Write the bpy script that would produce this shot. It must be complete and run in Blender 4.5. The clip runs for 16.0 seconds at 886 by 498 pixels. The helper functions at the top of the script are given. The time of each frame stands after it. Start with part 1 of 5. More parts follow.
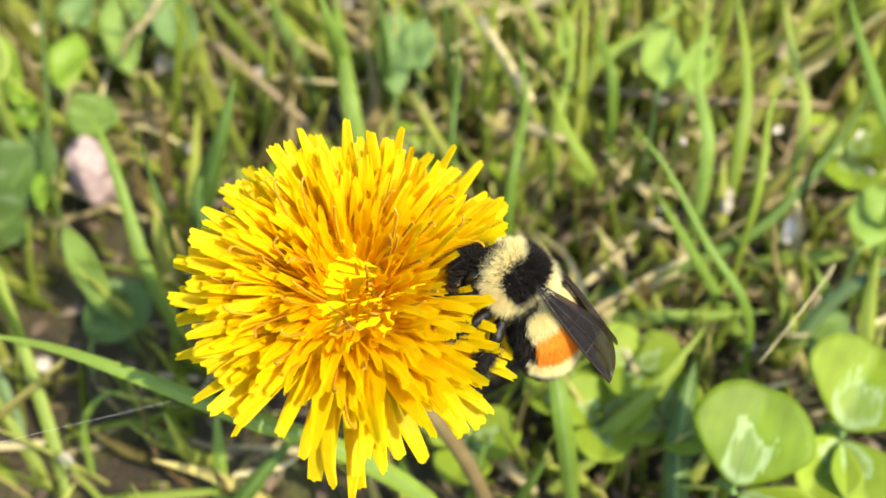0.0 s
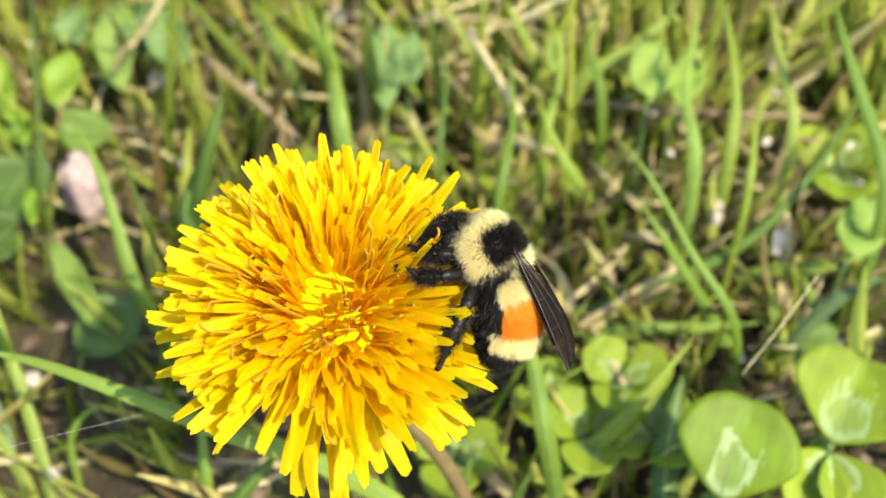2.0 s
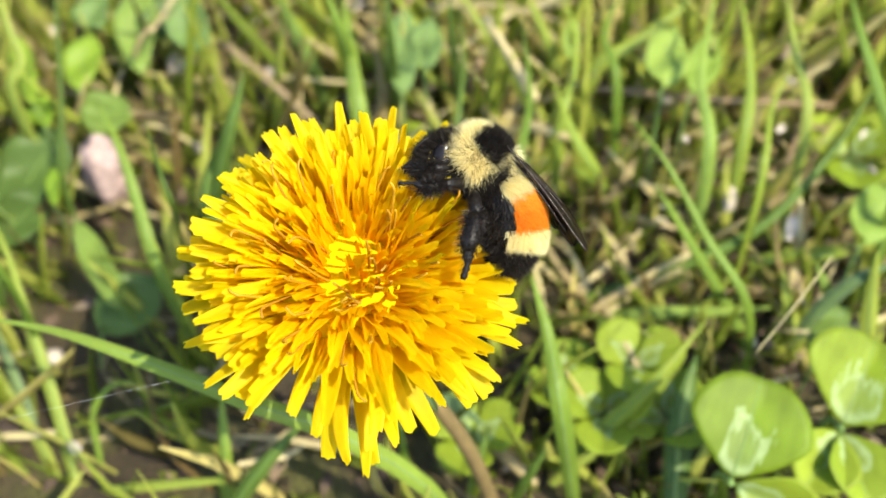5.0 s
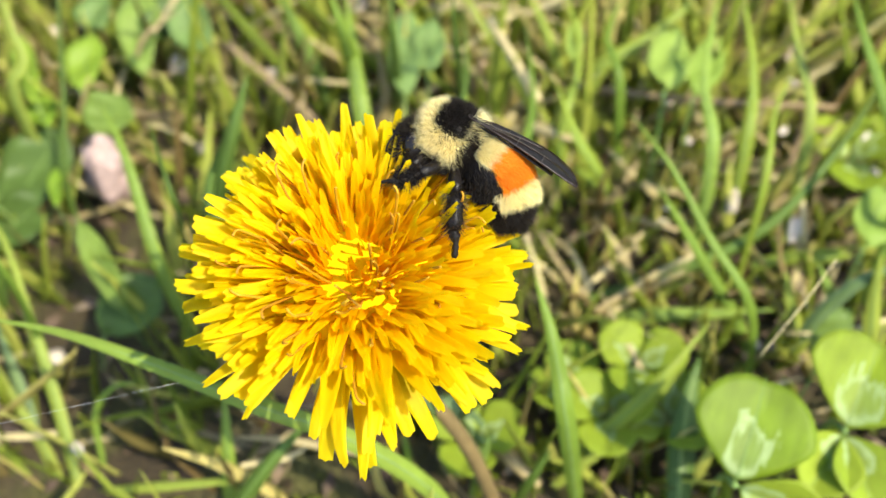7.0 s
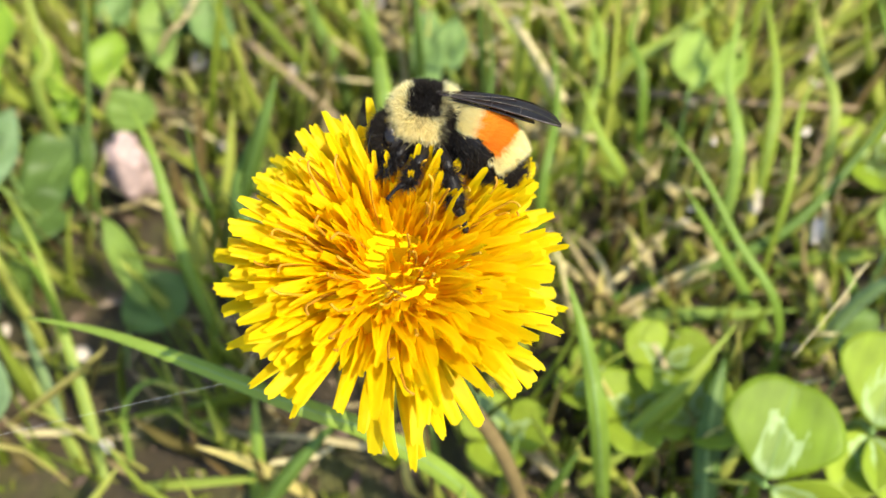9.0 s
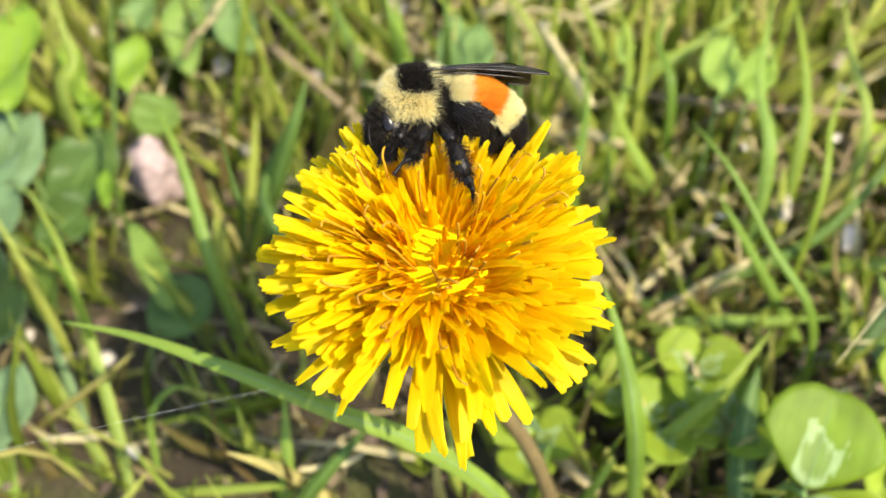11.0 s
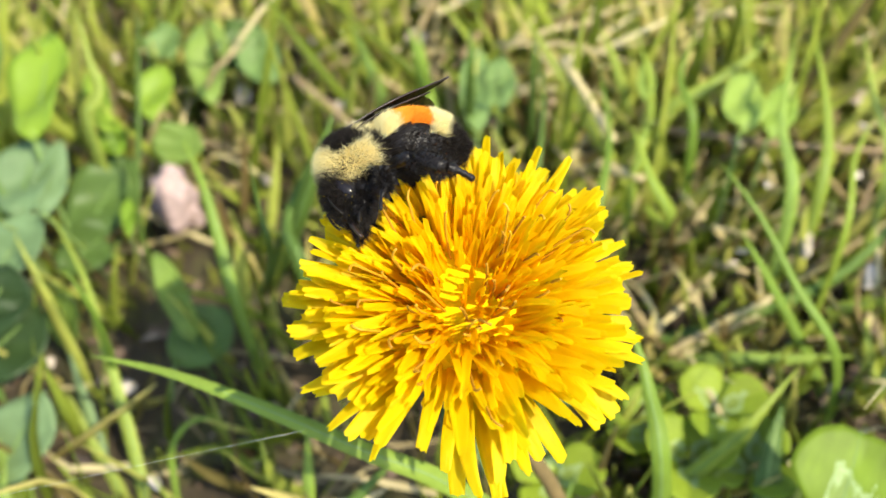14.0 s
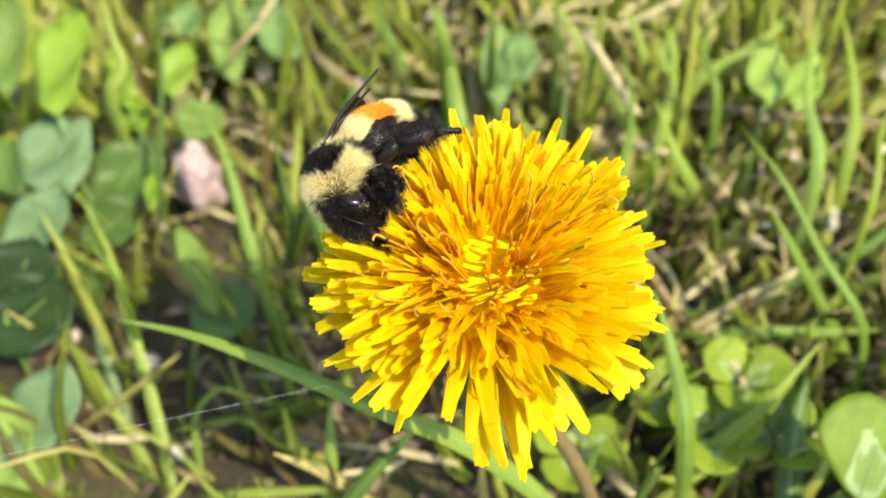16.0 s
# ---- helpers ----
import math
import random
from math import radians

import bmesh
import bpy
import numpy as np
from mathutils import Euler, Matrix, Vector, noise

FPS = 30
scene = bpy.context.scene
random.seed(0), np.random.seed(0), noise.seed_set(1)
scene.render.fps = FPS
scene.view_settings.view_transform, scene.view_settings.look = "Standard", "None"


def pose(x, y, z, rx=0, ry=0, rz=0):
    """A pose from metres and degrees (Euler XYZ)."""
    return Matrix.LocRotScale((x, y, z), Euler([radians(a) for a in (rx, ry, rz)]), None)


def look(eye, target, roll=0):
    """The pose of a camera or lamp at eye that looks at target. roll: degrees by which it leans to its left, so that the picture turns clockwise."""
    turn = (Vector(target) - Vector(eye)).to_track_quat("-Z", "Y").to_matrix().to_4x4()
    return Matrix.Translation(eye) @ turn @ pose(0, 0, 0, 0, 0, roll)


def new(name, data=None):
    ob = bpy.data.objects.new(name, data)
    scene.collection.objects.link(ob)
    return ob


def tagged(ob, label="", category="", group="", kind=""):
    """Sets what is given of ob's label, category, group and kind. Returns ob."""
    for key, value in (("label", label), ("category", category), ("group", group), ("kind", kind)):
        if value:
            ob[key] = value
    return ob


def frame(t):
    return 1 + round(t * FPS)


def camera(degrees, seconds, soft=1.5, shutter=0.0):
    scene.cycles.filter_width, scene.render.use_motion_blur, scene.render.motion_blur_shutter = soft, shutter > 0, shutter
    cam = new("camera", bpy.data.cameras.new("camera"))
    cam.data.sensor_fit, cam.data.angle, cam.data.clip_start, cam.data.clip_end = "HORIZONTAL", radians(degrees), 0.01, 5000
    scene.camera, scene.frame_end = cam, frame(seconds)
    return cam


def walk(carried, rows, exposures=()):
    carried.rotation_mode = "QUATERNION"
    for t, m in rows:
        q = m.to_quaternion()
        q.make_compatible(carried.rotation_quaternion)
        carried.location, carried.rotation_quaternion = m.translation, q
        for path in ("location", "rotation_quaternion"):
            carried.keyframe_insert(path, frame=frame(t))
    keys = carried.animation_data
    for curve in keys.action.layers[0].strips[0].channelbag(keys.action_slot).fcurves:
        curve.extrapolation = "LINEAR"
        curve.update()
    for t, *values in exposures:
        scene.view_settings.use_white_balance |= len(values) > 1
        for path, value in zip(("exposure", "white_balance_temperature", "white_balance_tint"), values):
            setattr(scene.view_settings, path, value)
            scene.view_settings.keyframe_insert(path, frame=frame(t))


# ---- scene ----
# ---- camera ----
PATH = [
    (0, 0.01016, -0.06218, 0.17197, 38.257, 3.07, -5.193),
    (0.5, 0.01247, -0.06217, 0.17158, 38.639, 3.218, -5.206),
    (1, 0.01459, -0.06278, 0.1713, 39.039, 3.353, -5.214),
    (1.5, 0.01521, -0.06374, 0.17131, 39.043, 3.476, -5.175),
    (2, 0.01452, -0.06286, 0.1714, 39.253, 3.662, -5.049),
    (2.5, 0.01647, -0.06325, 0.17116, 39.267, 3.696, -5.044),
    (3, 0.015, -0.06374, 0.17092, 39.136, 3.584, -4.965),
    (3.5, 0.01669, -0.06448, 0.17077, 38.957, 3.527, -4.929),
    (4, 0.01433, -0.06511, 0.17221, 38.896, 3.669, -4.683),
    (6.5, 0.01152, -0.06739, 0.17067, 39.11, 3.671, -4.216),
    (7, 0.01121, -0.06597, 0.17183, 38.975, 3.511, -4.329),
    (7.5, 0.01071, -0.06584, 0.17163, 39.164, 3.528, -4.238),
    (8, 0.01053, -0.06542, 0.17164, 38.946, 3.405, -4.386),
    (8.5, 0.00829, -0.06615, 0.17086, 38.647, 3.138, -4.369),
    (9, 0.00529, -0.06525, 0.17349, 38.617, 3.238, -4.205),
    (11.5, -0.00039, -0.06349, 0.17242, 39.536, 3.26, -3.785),
    (12, -0.00042, -0.06213, 0.17505, 40.215, 3.283, -3.602),
    (12.5, -0.00143, -0.06275, 0.17365, 40.687, 3.329, -3.351),
    (13, -0.00112, -0.0618, 0.1741, 40.472, 3.159, -3.311),
    (13.5, -0.00303, -0.06315, 0.17276, 40.866, 3.132, -3.298),
    (14, -0.00398, -0.06198, 0.17491, 40.455, 3.019, -3.198),
    (14.5, -0.00241, -0.06148, 0.17515, 40.445, 3.169, -3.171),
    (15, -0.00271, -0.06283, 0.17396, 40.592, 3.576, -2.782),
    (15.5, -0.0046, -0.06401, 0.17262, 40.112, 3.567, -2.725),
    (16, -0.00491, -0.06545, 0.17151, 40.191, 3.971, -2.375),
]
cam = camera(54, 16.0, soft=1.5)
cam.data.dof.use_dof = True
cam.data.dof.focus_distance = 0.099
cam.data.dof.aperture_fstop = 18.0
walk(cam, [(r[0], pose(*r[1:])) for r in PATH])

# ---- daylight ----
SUN = Vector((0.50, -0.42, 0.76)).normalized()
world = bpy.data.worlds.new("sky")
scene.world = world
world.use_nodes = True
sky = world.node_tree.nodes.new("ShaderNodeTexSky")
sky.sky_type = "NISHITA"
sky.sun_disc = False
sky.sun_elevation = math.asin(SUN.z)
sky.sun_rotation = math.atan2(SUN.x, SUN.y)
world.node_tree.links.new(sky.outputs[0], world.node_tree.nodes["Background"].inputs[0])
world.node_tree.nodes["Background"].inputs[1].default_value = 0.15
sun_data = bpy.data.lights.new("sun", "SUN")
sun_data.energy, sun_data.angle, sun_data.color = 2.85, radians(0.5), (1.0, 0.925, 0.74)
sun = new("sun", sun_data)
sun.matrix_world = look(SUN, (0, 0, 0))
scene.view_settings.exposure = 1.27


# ---- materials ----
def nodes_of(name):
    m = bpy.data.materials.new(name)
    m.use_nodes = True
    t = m.node_tree
    return m, t, t.nodes["Principled BSDF"], t.nodes["Material Output"]


def math_node(t, op, a, b):
    n = t.nodes.new("ShaderNodeMath")
    n.operation = op
    for i, v in enumerate((a, b)):
        if isinstance(v, (int, float)):
            n.inputs[i].default_value = v
        else:
            t.links.new(v, n.inputs[i])
    return n.outputs[0]


def noise_node(t, scale, detail=3.0, stretch=(1, 1, 1), space="Object"):
    co = t.nodes.new("ShaderNodeTexCoord")
    mp = t.nodes.new("ShaderNodeMapping")
    mp.inputs["Scale"].default_value = stretch
    n = t.nodes.new("ShaderNodeTexNoise")
    n.inputs["Scale"].default_value = scale
    n.inputs["Detail"].default_value = detail
    t.links.new(co.outputs[space], mp.inputs[0])
    t.links.new(mp.outputs[0], n.inputs["Vector"])
    return n.outputs["Fac"]


def ramp_node(t, fac, stops):
    r = t.nodes.new("ShaderNodeValToRGB")
    while len(r.color_ramp.elements) < len(stops):
        r.color_ramp.elements.new(0.5)
    for e, (p, c) in zip(r.color_ramp.elements, stops):
        e.position, e.color = p, (*c, 1)
    t.links.new(fac, r.inputs[0])
    return r.outputs[0]


def vary(t, colour, fac, low, high):
    """Brightens and darkens a colour by a 0..1 value."""
    mr = t.nodes.new("ShaderNodeMapRange")
    mr.inputs["To Min"].default_value, mr.inputs["To Max"].default_value = low, high
    t.links.new(fac, mr.inputs[0])
    hs = t.nodes.new("ShaderNodeHueSaturation")
    t.links.new(mr.outputs[0], hs.inputs["Value"])
    t.links.new(colour, hs.inputs["Color"])
    return hs.outputs[0]


def bump_node(t, height, strength, distance):
    b = t.nodes.new("ShaderNodeBump")
    b.inputs["Strength"].default_value, b.inputs["Distance"].default_value = strength, distance
    t.links.new(height, b.inputs["Height"])
    return b.outputs[0]


def random_fac(t, island=False):
    if island:
        return t.nodes.new("ShaderNodeNewGeometry").outputs["Random Per Island"]
    return t.nodes.new("ShaderNodeObjectInfo").outputs["Random"]


def leafy(name, stops, rough=0.45, glow=0.35, island=False, scale=300, stretch=(1, 1, 1), low=0.75, high=1.25):
    """A thin plant skin: colour by piece, mottled, letting some light through."""
    m, t, p, out = nodes_of(name)
    colour = ramp_node(t, random_fac(t, island), stops)
    grain = noise_node(t, scale, 4.0, stretch)
    colour = vary(t, colour, grain, low, high)
    blot = noise_node(t, 60, 2.0)
    colour = vary(t, colour, blot, 0.8, 1.2)
    t.links.new(colour, p.inputs["Base Color"])
    p.inputs["Roughness"].default_value = rough
    p.inputs["Specular IOR Level"].default_value = 0.22
    t.links.new(bump_node(t, grain, 0.5, 0.0004), p.inputs["Normal"])
    tr = t.nodes.new("ShaderNodeBsdfTranslucent")
    t.links.new(colour, tr.inputs["Color"])
    mix = t.nodes.new("ShaderNodeMixShader")
    mix.inputs[0].default_value = glow
    t.links.new(p.outputs[0], mix.inputs[1])
    t.links.new(tr.outputs[0], mix.inputs[2])
    t.links.new(mix.outputs[0], out.inputs[0])
    return m


def solid(name, stops, rough=0.6, scale=400, island=False, spec=0.4, low=0.7, high=1.3, bump=0.0004):
    m, t, p, out = nodes_of(name)
    colour = ramp_node(t, random_fac(t, island), stops)
    grain = noise_node(t, scale, 5.0)
    t.links.new(vary(t, vary(t, colour, grain, low, high), noise_node(t, scale / 8, 2.0), 0.8, 1.2), p.inputs["Base Color"])
    p.inputs["Roughness"].default_value = rough
    p.inputs["Specular IOR Level"].default_value = spec
    t.links.new(bump_node(t, grain, 0.6, bump), p.inputs["Normal"])
    return m


def floret_material():
    """Yellow strap petals, deeper orange towards the base."""
    m, t, p, out = nodes_of("ray floret yellow")
    co = t.nodes.new("ShaderNodeTexCoord")
    sep = t.nodes.new("ShaderNodeSeparateXYZ")
    t.links.new(co.outputs["Object"], sep.inputs[0])
    along = t.nodes.new("ShaderNodeMapRange")
    along.inputs["From Min"].default_value, along.inputs["From Max"].default_value = 0.002, 0.016
    t.links.new(sep.outputs[0], along.inputs[0])
    colour = ramp_node(t, along.outputs[0], [(0.0, (0.98, 0.68, 0.001)), (0.30, (0.97, 0.71, 0.001)), (0.62, (0.93, 0.745, 0.002)), (1.0, (0.90, 0.765, 0.003))])
    streak = noise_node(t, 900, 3.0, (0.12, 1, 1))
    colour = vary(t, colour, streak, 0.80, 1.14)
    colour = vary(t, colour, random_fac(t), 0.92, 1.06)
    t.links.new(colour, p.inputs["Base Color"])
    p.inputs["Roughness"].default_value = 0.5
    p.inputs["Specular IOR Level"].default_value = 0.25
    t.links.new(bump_node(t, streak, 0.8, 0.0003), p.inputs["Normal"])
    tr = t.nodes.new("ShaderNodeBsdfTranslucent")
    t.links.new(ramp_node(t, along.outputs[0], [(0.0, (1.0, 0.73, 0.002)), (0.4, (1.0, 0.785, 0.002)), (1.0, (1.0, 0.83, 0.003))]), tr.inputs["Color"])
    mix = t.nodes.new("ShaderNodeMixShader")
    mix.inputs[0].default_value = 0.68
    t.links.new(p.outputs[0], mix.inputs[1])
    t.links.new(tr.outputs[0], mix.inputs[2])
    t.links.new(mix.outputs[0], out.inputs[0])
    return m


def fur(name, dark, light, rough=0.65):
    m, t, p, out = nodes_of(name)
    colour = ramp_node(t, random_fac(t, True), [(0.0, dark), (1.0, light)])
    t.links.new(vary(t, colour, noise_node(t, 500, 3.0), 0.8, 1.2), p.inputs["Base Color"])
    p.inputs["Roughness"].default_value = rough
    p.inputs["Specular IOR Level"].default_value = 0.3
    tr = t.nodes.new("ShaderNodeBsdfTranslucent")
    t.links.new(colour, tr.inputs["Color"])
    mix = t.nodes.new("ShaderNodeMixShader")
    mix.inputs[0].default_value = 0.42
    t.links.new(p.outputs[0], mix.inputs[1])
    t.links.new(tr.outputs[0], mix.inputs[2])
    t.links.new(mix.outputs[0], out.inputs[0])
    return m


def wing_material():
    m, t, p, out = nodes_of("smoky wing membrane")
    colour = ramp_node(t, noise_node(t, 500, 3.0), [(0.3, (0.006, 0.004, 0.003)), (0.8, (0.016, 0.009, 0.006))])
    t.links.new(colour, p.inputs["Base Color"])
    p.inputs["Roughness"].default_value = 0.33
    p.inputs["Specular IOR Level"].default_value = 0.18
    t.links.new(bump_node(t, noise_node(t, 700, 2.0), 0.3, 0.0003), p.inputs["Normal"])
    see = t.nodes.new("ShaderNodeBsdfTransparent")
    see.inputs[0].default_value = (0.75, 0.6, 0.45, 1)
    mix = t.nodes.new("ShaderNodeMixShader")
    mix.inputs[0].default_value = 0.12
    t.links.new(p.outputs[0], mix.inputs[1])
    t.links.new(see.outputs[0], mix.inputs[2])
    t.links.new(mix.outputs[0], out.inputs[0])
    return m


def clover_material(name="clover leaflet", stops=((0.0, (0.18, 0.275, 0.014)), (1.0, (0.20, 0.295, 0.016)))):
    """Fresh leaf with a pale feathered chevron across it; leaf runs along its own x axis."""
    m, t, p, out = nodes_of(name)
    base = ramp_node(t, random_fac(t), list(stops))
    co = t.nodes.new("ShaderNodeTexCoord")
    grown = t.nodes.new("ShaderNodeVectorMath")
    grown.operation = "MULTIPLY_ADD"
    grown.inputs[1].default_value = (0.0192, 0.0192, 0.0)
    grown.inputs[2].default_value = (0.0, -0.0096, 0.0)
    t.links.new(co.outputs["Generated"], grown.inputs[0])
    sep = t.nodes.new("ShaderNodeSeparateXYZ")
    t.links.new(grown.outputs[0], sep.inputs[0])
    wave = noise_node(t, 900, 4.0, (0.25, 1, 1))
    side = math_node(t, "ABSOLUTE", sep.outputs[1], 0.0)
    # an oval from the stalk end, brighter along its rim, frayed into feathers at its far end
    fray = math_node(t, "MULTIPLY", math_node(t, "SUBTRACT", wave, 0.5), math_node(t, "MULTIPLY", sep.outputs[0], 260.0))
    ahead = math_node(t, "POWER", math_node(t, "ABSOLUTE", math_node(t, "MULTIPLY", math_node(t, "SUBTRACT", sep.outputs[0], 0.0058), 178.0), 0.0), 2.0)
    across = math_node(t, "POWER", math_node(t, "MULTIPLY", side, 270.0), 2.0)
    oval = math_node(t, "ADD", math_node(t, "SQRT", math_node(t, "ADD", ahead, across), 0.0), fray)
    band = ramp_node(t, oval, [(0.0, (0.18, 0.18, 0.18)), (0.55, (0.22, 0.22, 0.22)), (0.78, (0.85, 0.85, 0.85)), (0.92, (0.7, 0.7, 0.7)), (1.0, (0, 0, 0))])
    mx = t.nodes.new("ShaderNodeMix")
    mx.data_type = "RGBA"
    t.links.new(band, mx.inputs[0])
    t.links.new(base, mx.inputs[6])
    mx.inputs[7].default_value = (0.46, 0.58, 0.25, 1)
    rib = math_node(t, "SINE", math_node(t, "MULTIPLY", math_node(t, "SUBTRACT", sep.outputs[0], math_node(t, "MULTIPLY", side, 1.3)), 7000.0), 0.0)
    vein = math_node(t, "ADD", noise_node(t, 420, 4.0, (0.25, 1, 1)), math_node(t, "MULTIPLY", rib, 0.10))
    colour = vary(t, vary(t, mx.outputs[2], vein, 0.6, 1.35), noise_node(t, 120, 3.0), 0.6, 1.4)
    t.links.new(colour, p.inputs["Base Color"])
    p.inputs["Roughness"].default_value = 0.5
    p.inputs["Specular IOR Level"].default_value = 0.3
    t.links.new(bump_node(t, vein, 0.5, 0.0003), p.inputs["Normal"])
    tr = t.nodes.new("ShaderNodeBsdfTranslucent")
    t.links.new(colour, tr.inputs["Color"])
    mix = t.nodes.new("ShaderNodeMixShader")
    mix.inputs[0].default_value = 0.4
    t.links.new(p.outputs[0], mix.inputs[1])
    t.links.new(tr.outputs[0], mix.inputs[2])
    t.links.new(mix.outputs[0], out.inputs[0])
    return m


def soil_material():
    m, t, p, out = nodes_of("mossy soil")
    big = noise_node(t, 45, 4.0)
    fine = noise_node(t, 700, 6.0)
    colour = ramp_node(t, big, [(0.3, (0.045, 0.029, 0.015)), (0.48, (0.075, 0.055, 0.024)), (0.62, (0.095, 0.095, 0.022)), (0.75, (0.115, 0.080, 0.042))])
    colour = vary(t, colour, noise_node(t, 5, 4.0), 0.6, 1.4)
    t.links.new(vary(t, colour, fine, 0.4, 1.6), p.inputs["Base Color"])
    p.inputs["Roughness"].default_value = 0.9
    t.links.new(bump_node(t, fine, 1.0, 0.003), p.inputs["Normal"])
    return m


FLORET = floret_material()
BASES = solid("packed petal bases", [(0, (0.72, 0.47, 0.001)), (1, (0.76, 0.50, 0.001))], 0.8, 1200, False, 0.05)
POLLEN = solid("pollen grains", [(0, (0.85, 0.55, 0.01)), (1, (0.95, 0.72, 0.05))], 0.8, 900, True)
STYLE = solid("pollen style ochre", [(0, (0.40, 0.18, 0.002)), (1, (0.56, 0.29, 0.003))], 0.6, 1500)
SEPAL = leafy("bract green", [(0, (0.06, 0.10, 0.025)), (1, (0.10, 0.15, 0.04))], 0.5, 0.1)
STEM = solid("dandelion stem", [(0, (0.17, 0.12, 0.048)), (1, (0.21, 0.15, 0.062))], 0.45, 500)
GRASS = leafy("grass green", [(0, (0.22, 0.15, 0.058)), (0.13, (0.17, 0.14, 0.043)), (0.17, (0.15, 0.205, 0.022)), (0.4, (0.255, 0.32, 0.038)), (0.68, (0.40, 0.45, 0.068)), (0.86, (0.50, 0.52, 0.115)), (1, (0.68, 0.57, 0.202))], 0.26, 0.42, True, 700, (1, 1, 0.08))
PALE = leafy("pale grass", [(0, (0.38, 0.46, 0.058)), (0.60, (0.54, 0.57, 0.108)), (0.78, (0.66, 0.58, 0.216)), (1, (0.78, 0.68, 0.274))], 0.45, 0.45, True, 700, (1, 1, 0.08))
BLADE = leafy("broad blade green", [(0, (0.15, 0.24, 0.029)), (0.5, (0.21, 0.31, 0.040)), (1, (0.28, 0.38, 0.058))], 0.4, 0.3, False, 800, (1, 1, 0.1), 0.85, 1.15)
BLADE_DARK = leafy("deep blade green", [(0, (0.085, 0.14, 0.022)), (1, (0.12, 0.19, 0.032))], 0.4, 0.25, False, 800, (1, 1, 0.1), 0.85, 1.15)
BLADE_LIME = leafy("young blade green", [(0, (0.29, 0.38, 0.043)), (1, (0.38, 0.44, 0.079))], 0.4, 0.35, False, 800, (1, 1, 0.1), 0.85, 1.15)
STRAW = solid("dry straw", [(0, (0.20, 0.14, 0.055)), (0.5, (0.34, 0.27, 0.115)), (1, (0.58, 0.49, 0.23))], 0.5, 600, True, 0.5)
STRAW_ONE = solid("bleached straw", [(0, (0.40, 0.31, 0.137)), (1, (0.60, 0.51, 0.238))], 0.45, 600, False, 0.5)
TWIG = solid("weathered stalk", [(0, (0.22, 0.15, 0.072)), (1, (0.32, 0.23, 0.115))], 0.7, 700)
PETAL_DRY = solid("bleached flake", [(0, (0.34, 0.28, 0.20)), (1, (0.54, 0.48, 0.39))], 0.6, 500, False, 0.12)
PEBBLE = solid("pinkish pebble", [(0, (0.46, 0.33, 0.29)), (1, (0.50, 0.37, 0.33))], 0.85, 420, False, 0.3, 0.35, 1.5, 0.0015)
LITTER = solid("leaf litter", [(0, (0.04, 0.025, 0.015)), (0.45, (0.11, 0.07, 0.04)), (0.85, (0.19, 0.13, 0.075)), (1, (0.36, 0.27, 0.18))], 0.7, 500, True)
MOSS = leafy("moss", [(0, (0.10, 0.12, 0.015)), (1, (0.28, 0.29, 0.04))], 0.7, 0.25, True, 900)
LEAF = leafy("weed leaf green", [(0, (0.12, 0.20, 0.043)), (1, (0.25, 0.35, 0.065))], 0.45, 0.35, False, 350)
# dark leaf colour; on one leaf it also paints the flower's shade
LEAF_DARK = leafy("dark and shade-toned leaf green", [(0, (0.07, 0.12, 0.025)), (1, (0.11, 0.18, 0.040))], 0.4, 0.2, False, 350)
LEAF_GREY = leafy("grey-green leaf", [(0, (0.12, 0.20, 0.080)), (1, (0.17, 0.25, 0.105))], 0.55, 0.2, False, 350)
# near-black leaf tone: shade from above put into the colour
LEAF_SHADE = leafy("leaf green with painted shade", [(0, (0.025, 0.048, 0.012)), (1, (0.040, 0.070, 0.018))], 0.5, 0.15, False, 350)
LIMELEAF = leafy("lime leaf green", [(0, (0.22, 0.35, 0.028)), (1, (0.30, 0.43, 0.045))], 0.45, 0.4, False, 350)
LEAF_PALE = leafy("pale leaf green", [(0, (0.26, 0.38, 0.058)), (1, (0.34, 0.45, 0.086))], 0.5, 0.35, False, 350)
LEAF_BLUE = leafy("bluish leaf green", [(0, (0.13, 0.22, 0.055)), (1, (0.19, 0.29, 0.080))], 0.5, 0.3, False, 350)
CLOVER = clover_material()
CLOVER_LIME = clover_material("young clover leaflet", ((0.0, (0.25, 0.345, 0.022)), (1.0, (0.33, 0.41, 0.030))))
PETIOLE = leafy("leaf stalk green", [(0, (0.16, 0.28, 0.06)), (1, (0.24, 0.34, 0.10))], 0.45, 0.2)
SOIL = soil_material()
CUTICLE = solid("black cuticle", [(0, (0.010, 0.008, 0.007)), (1, (0.014, 0.011, 0.009))], 0.4, 900, False, 0.25)
EYE = solid("glossy compound eye", [(0, (0.008, 0.006, 0.006)), (1, (0.012, 0.009, 0.008))], 0.22, 3000, False, 0.35, 0.9, 1.1, 0.00002)
FUR_BLACK = fur("black fur", (0.012, 0.010, 0.008), (0.050, 0.040, 0.032), 0.5)
FUR_YELLOW = fur("buff yellow fur", (0.88, 0.74, 0.32), (0.99, 0.92, 0.56))
FUR_CREAM = fur("pale cream-yellow fur", (0.90, 0.79, 0.37), (0.98, 0.92, 0.58))
FUR_RUST = fur("deep orange fur", (0.92, 0.33, 0.016), (0.99, 0.47, 0.045))
FUR_ORANGE = fur("orange fur", (0.96, 0.42, 0.025), (1.0, 0.60, 0.08))
WING = wing_material()
VEIN = solid("wing vein", [(0, (0.02, 0.012, 0.008)), (1, (0.03, 0.018, 0.012))], 0.3, 900)
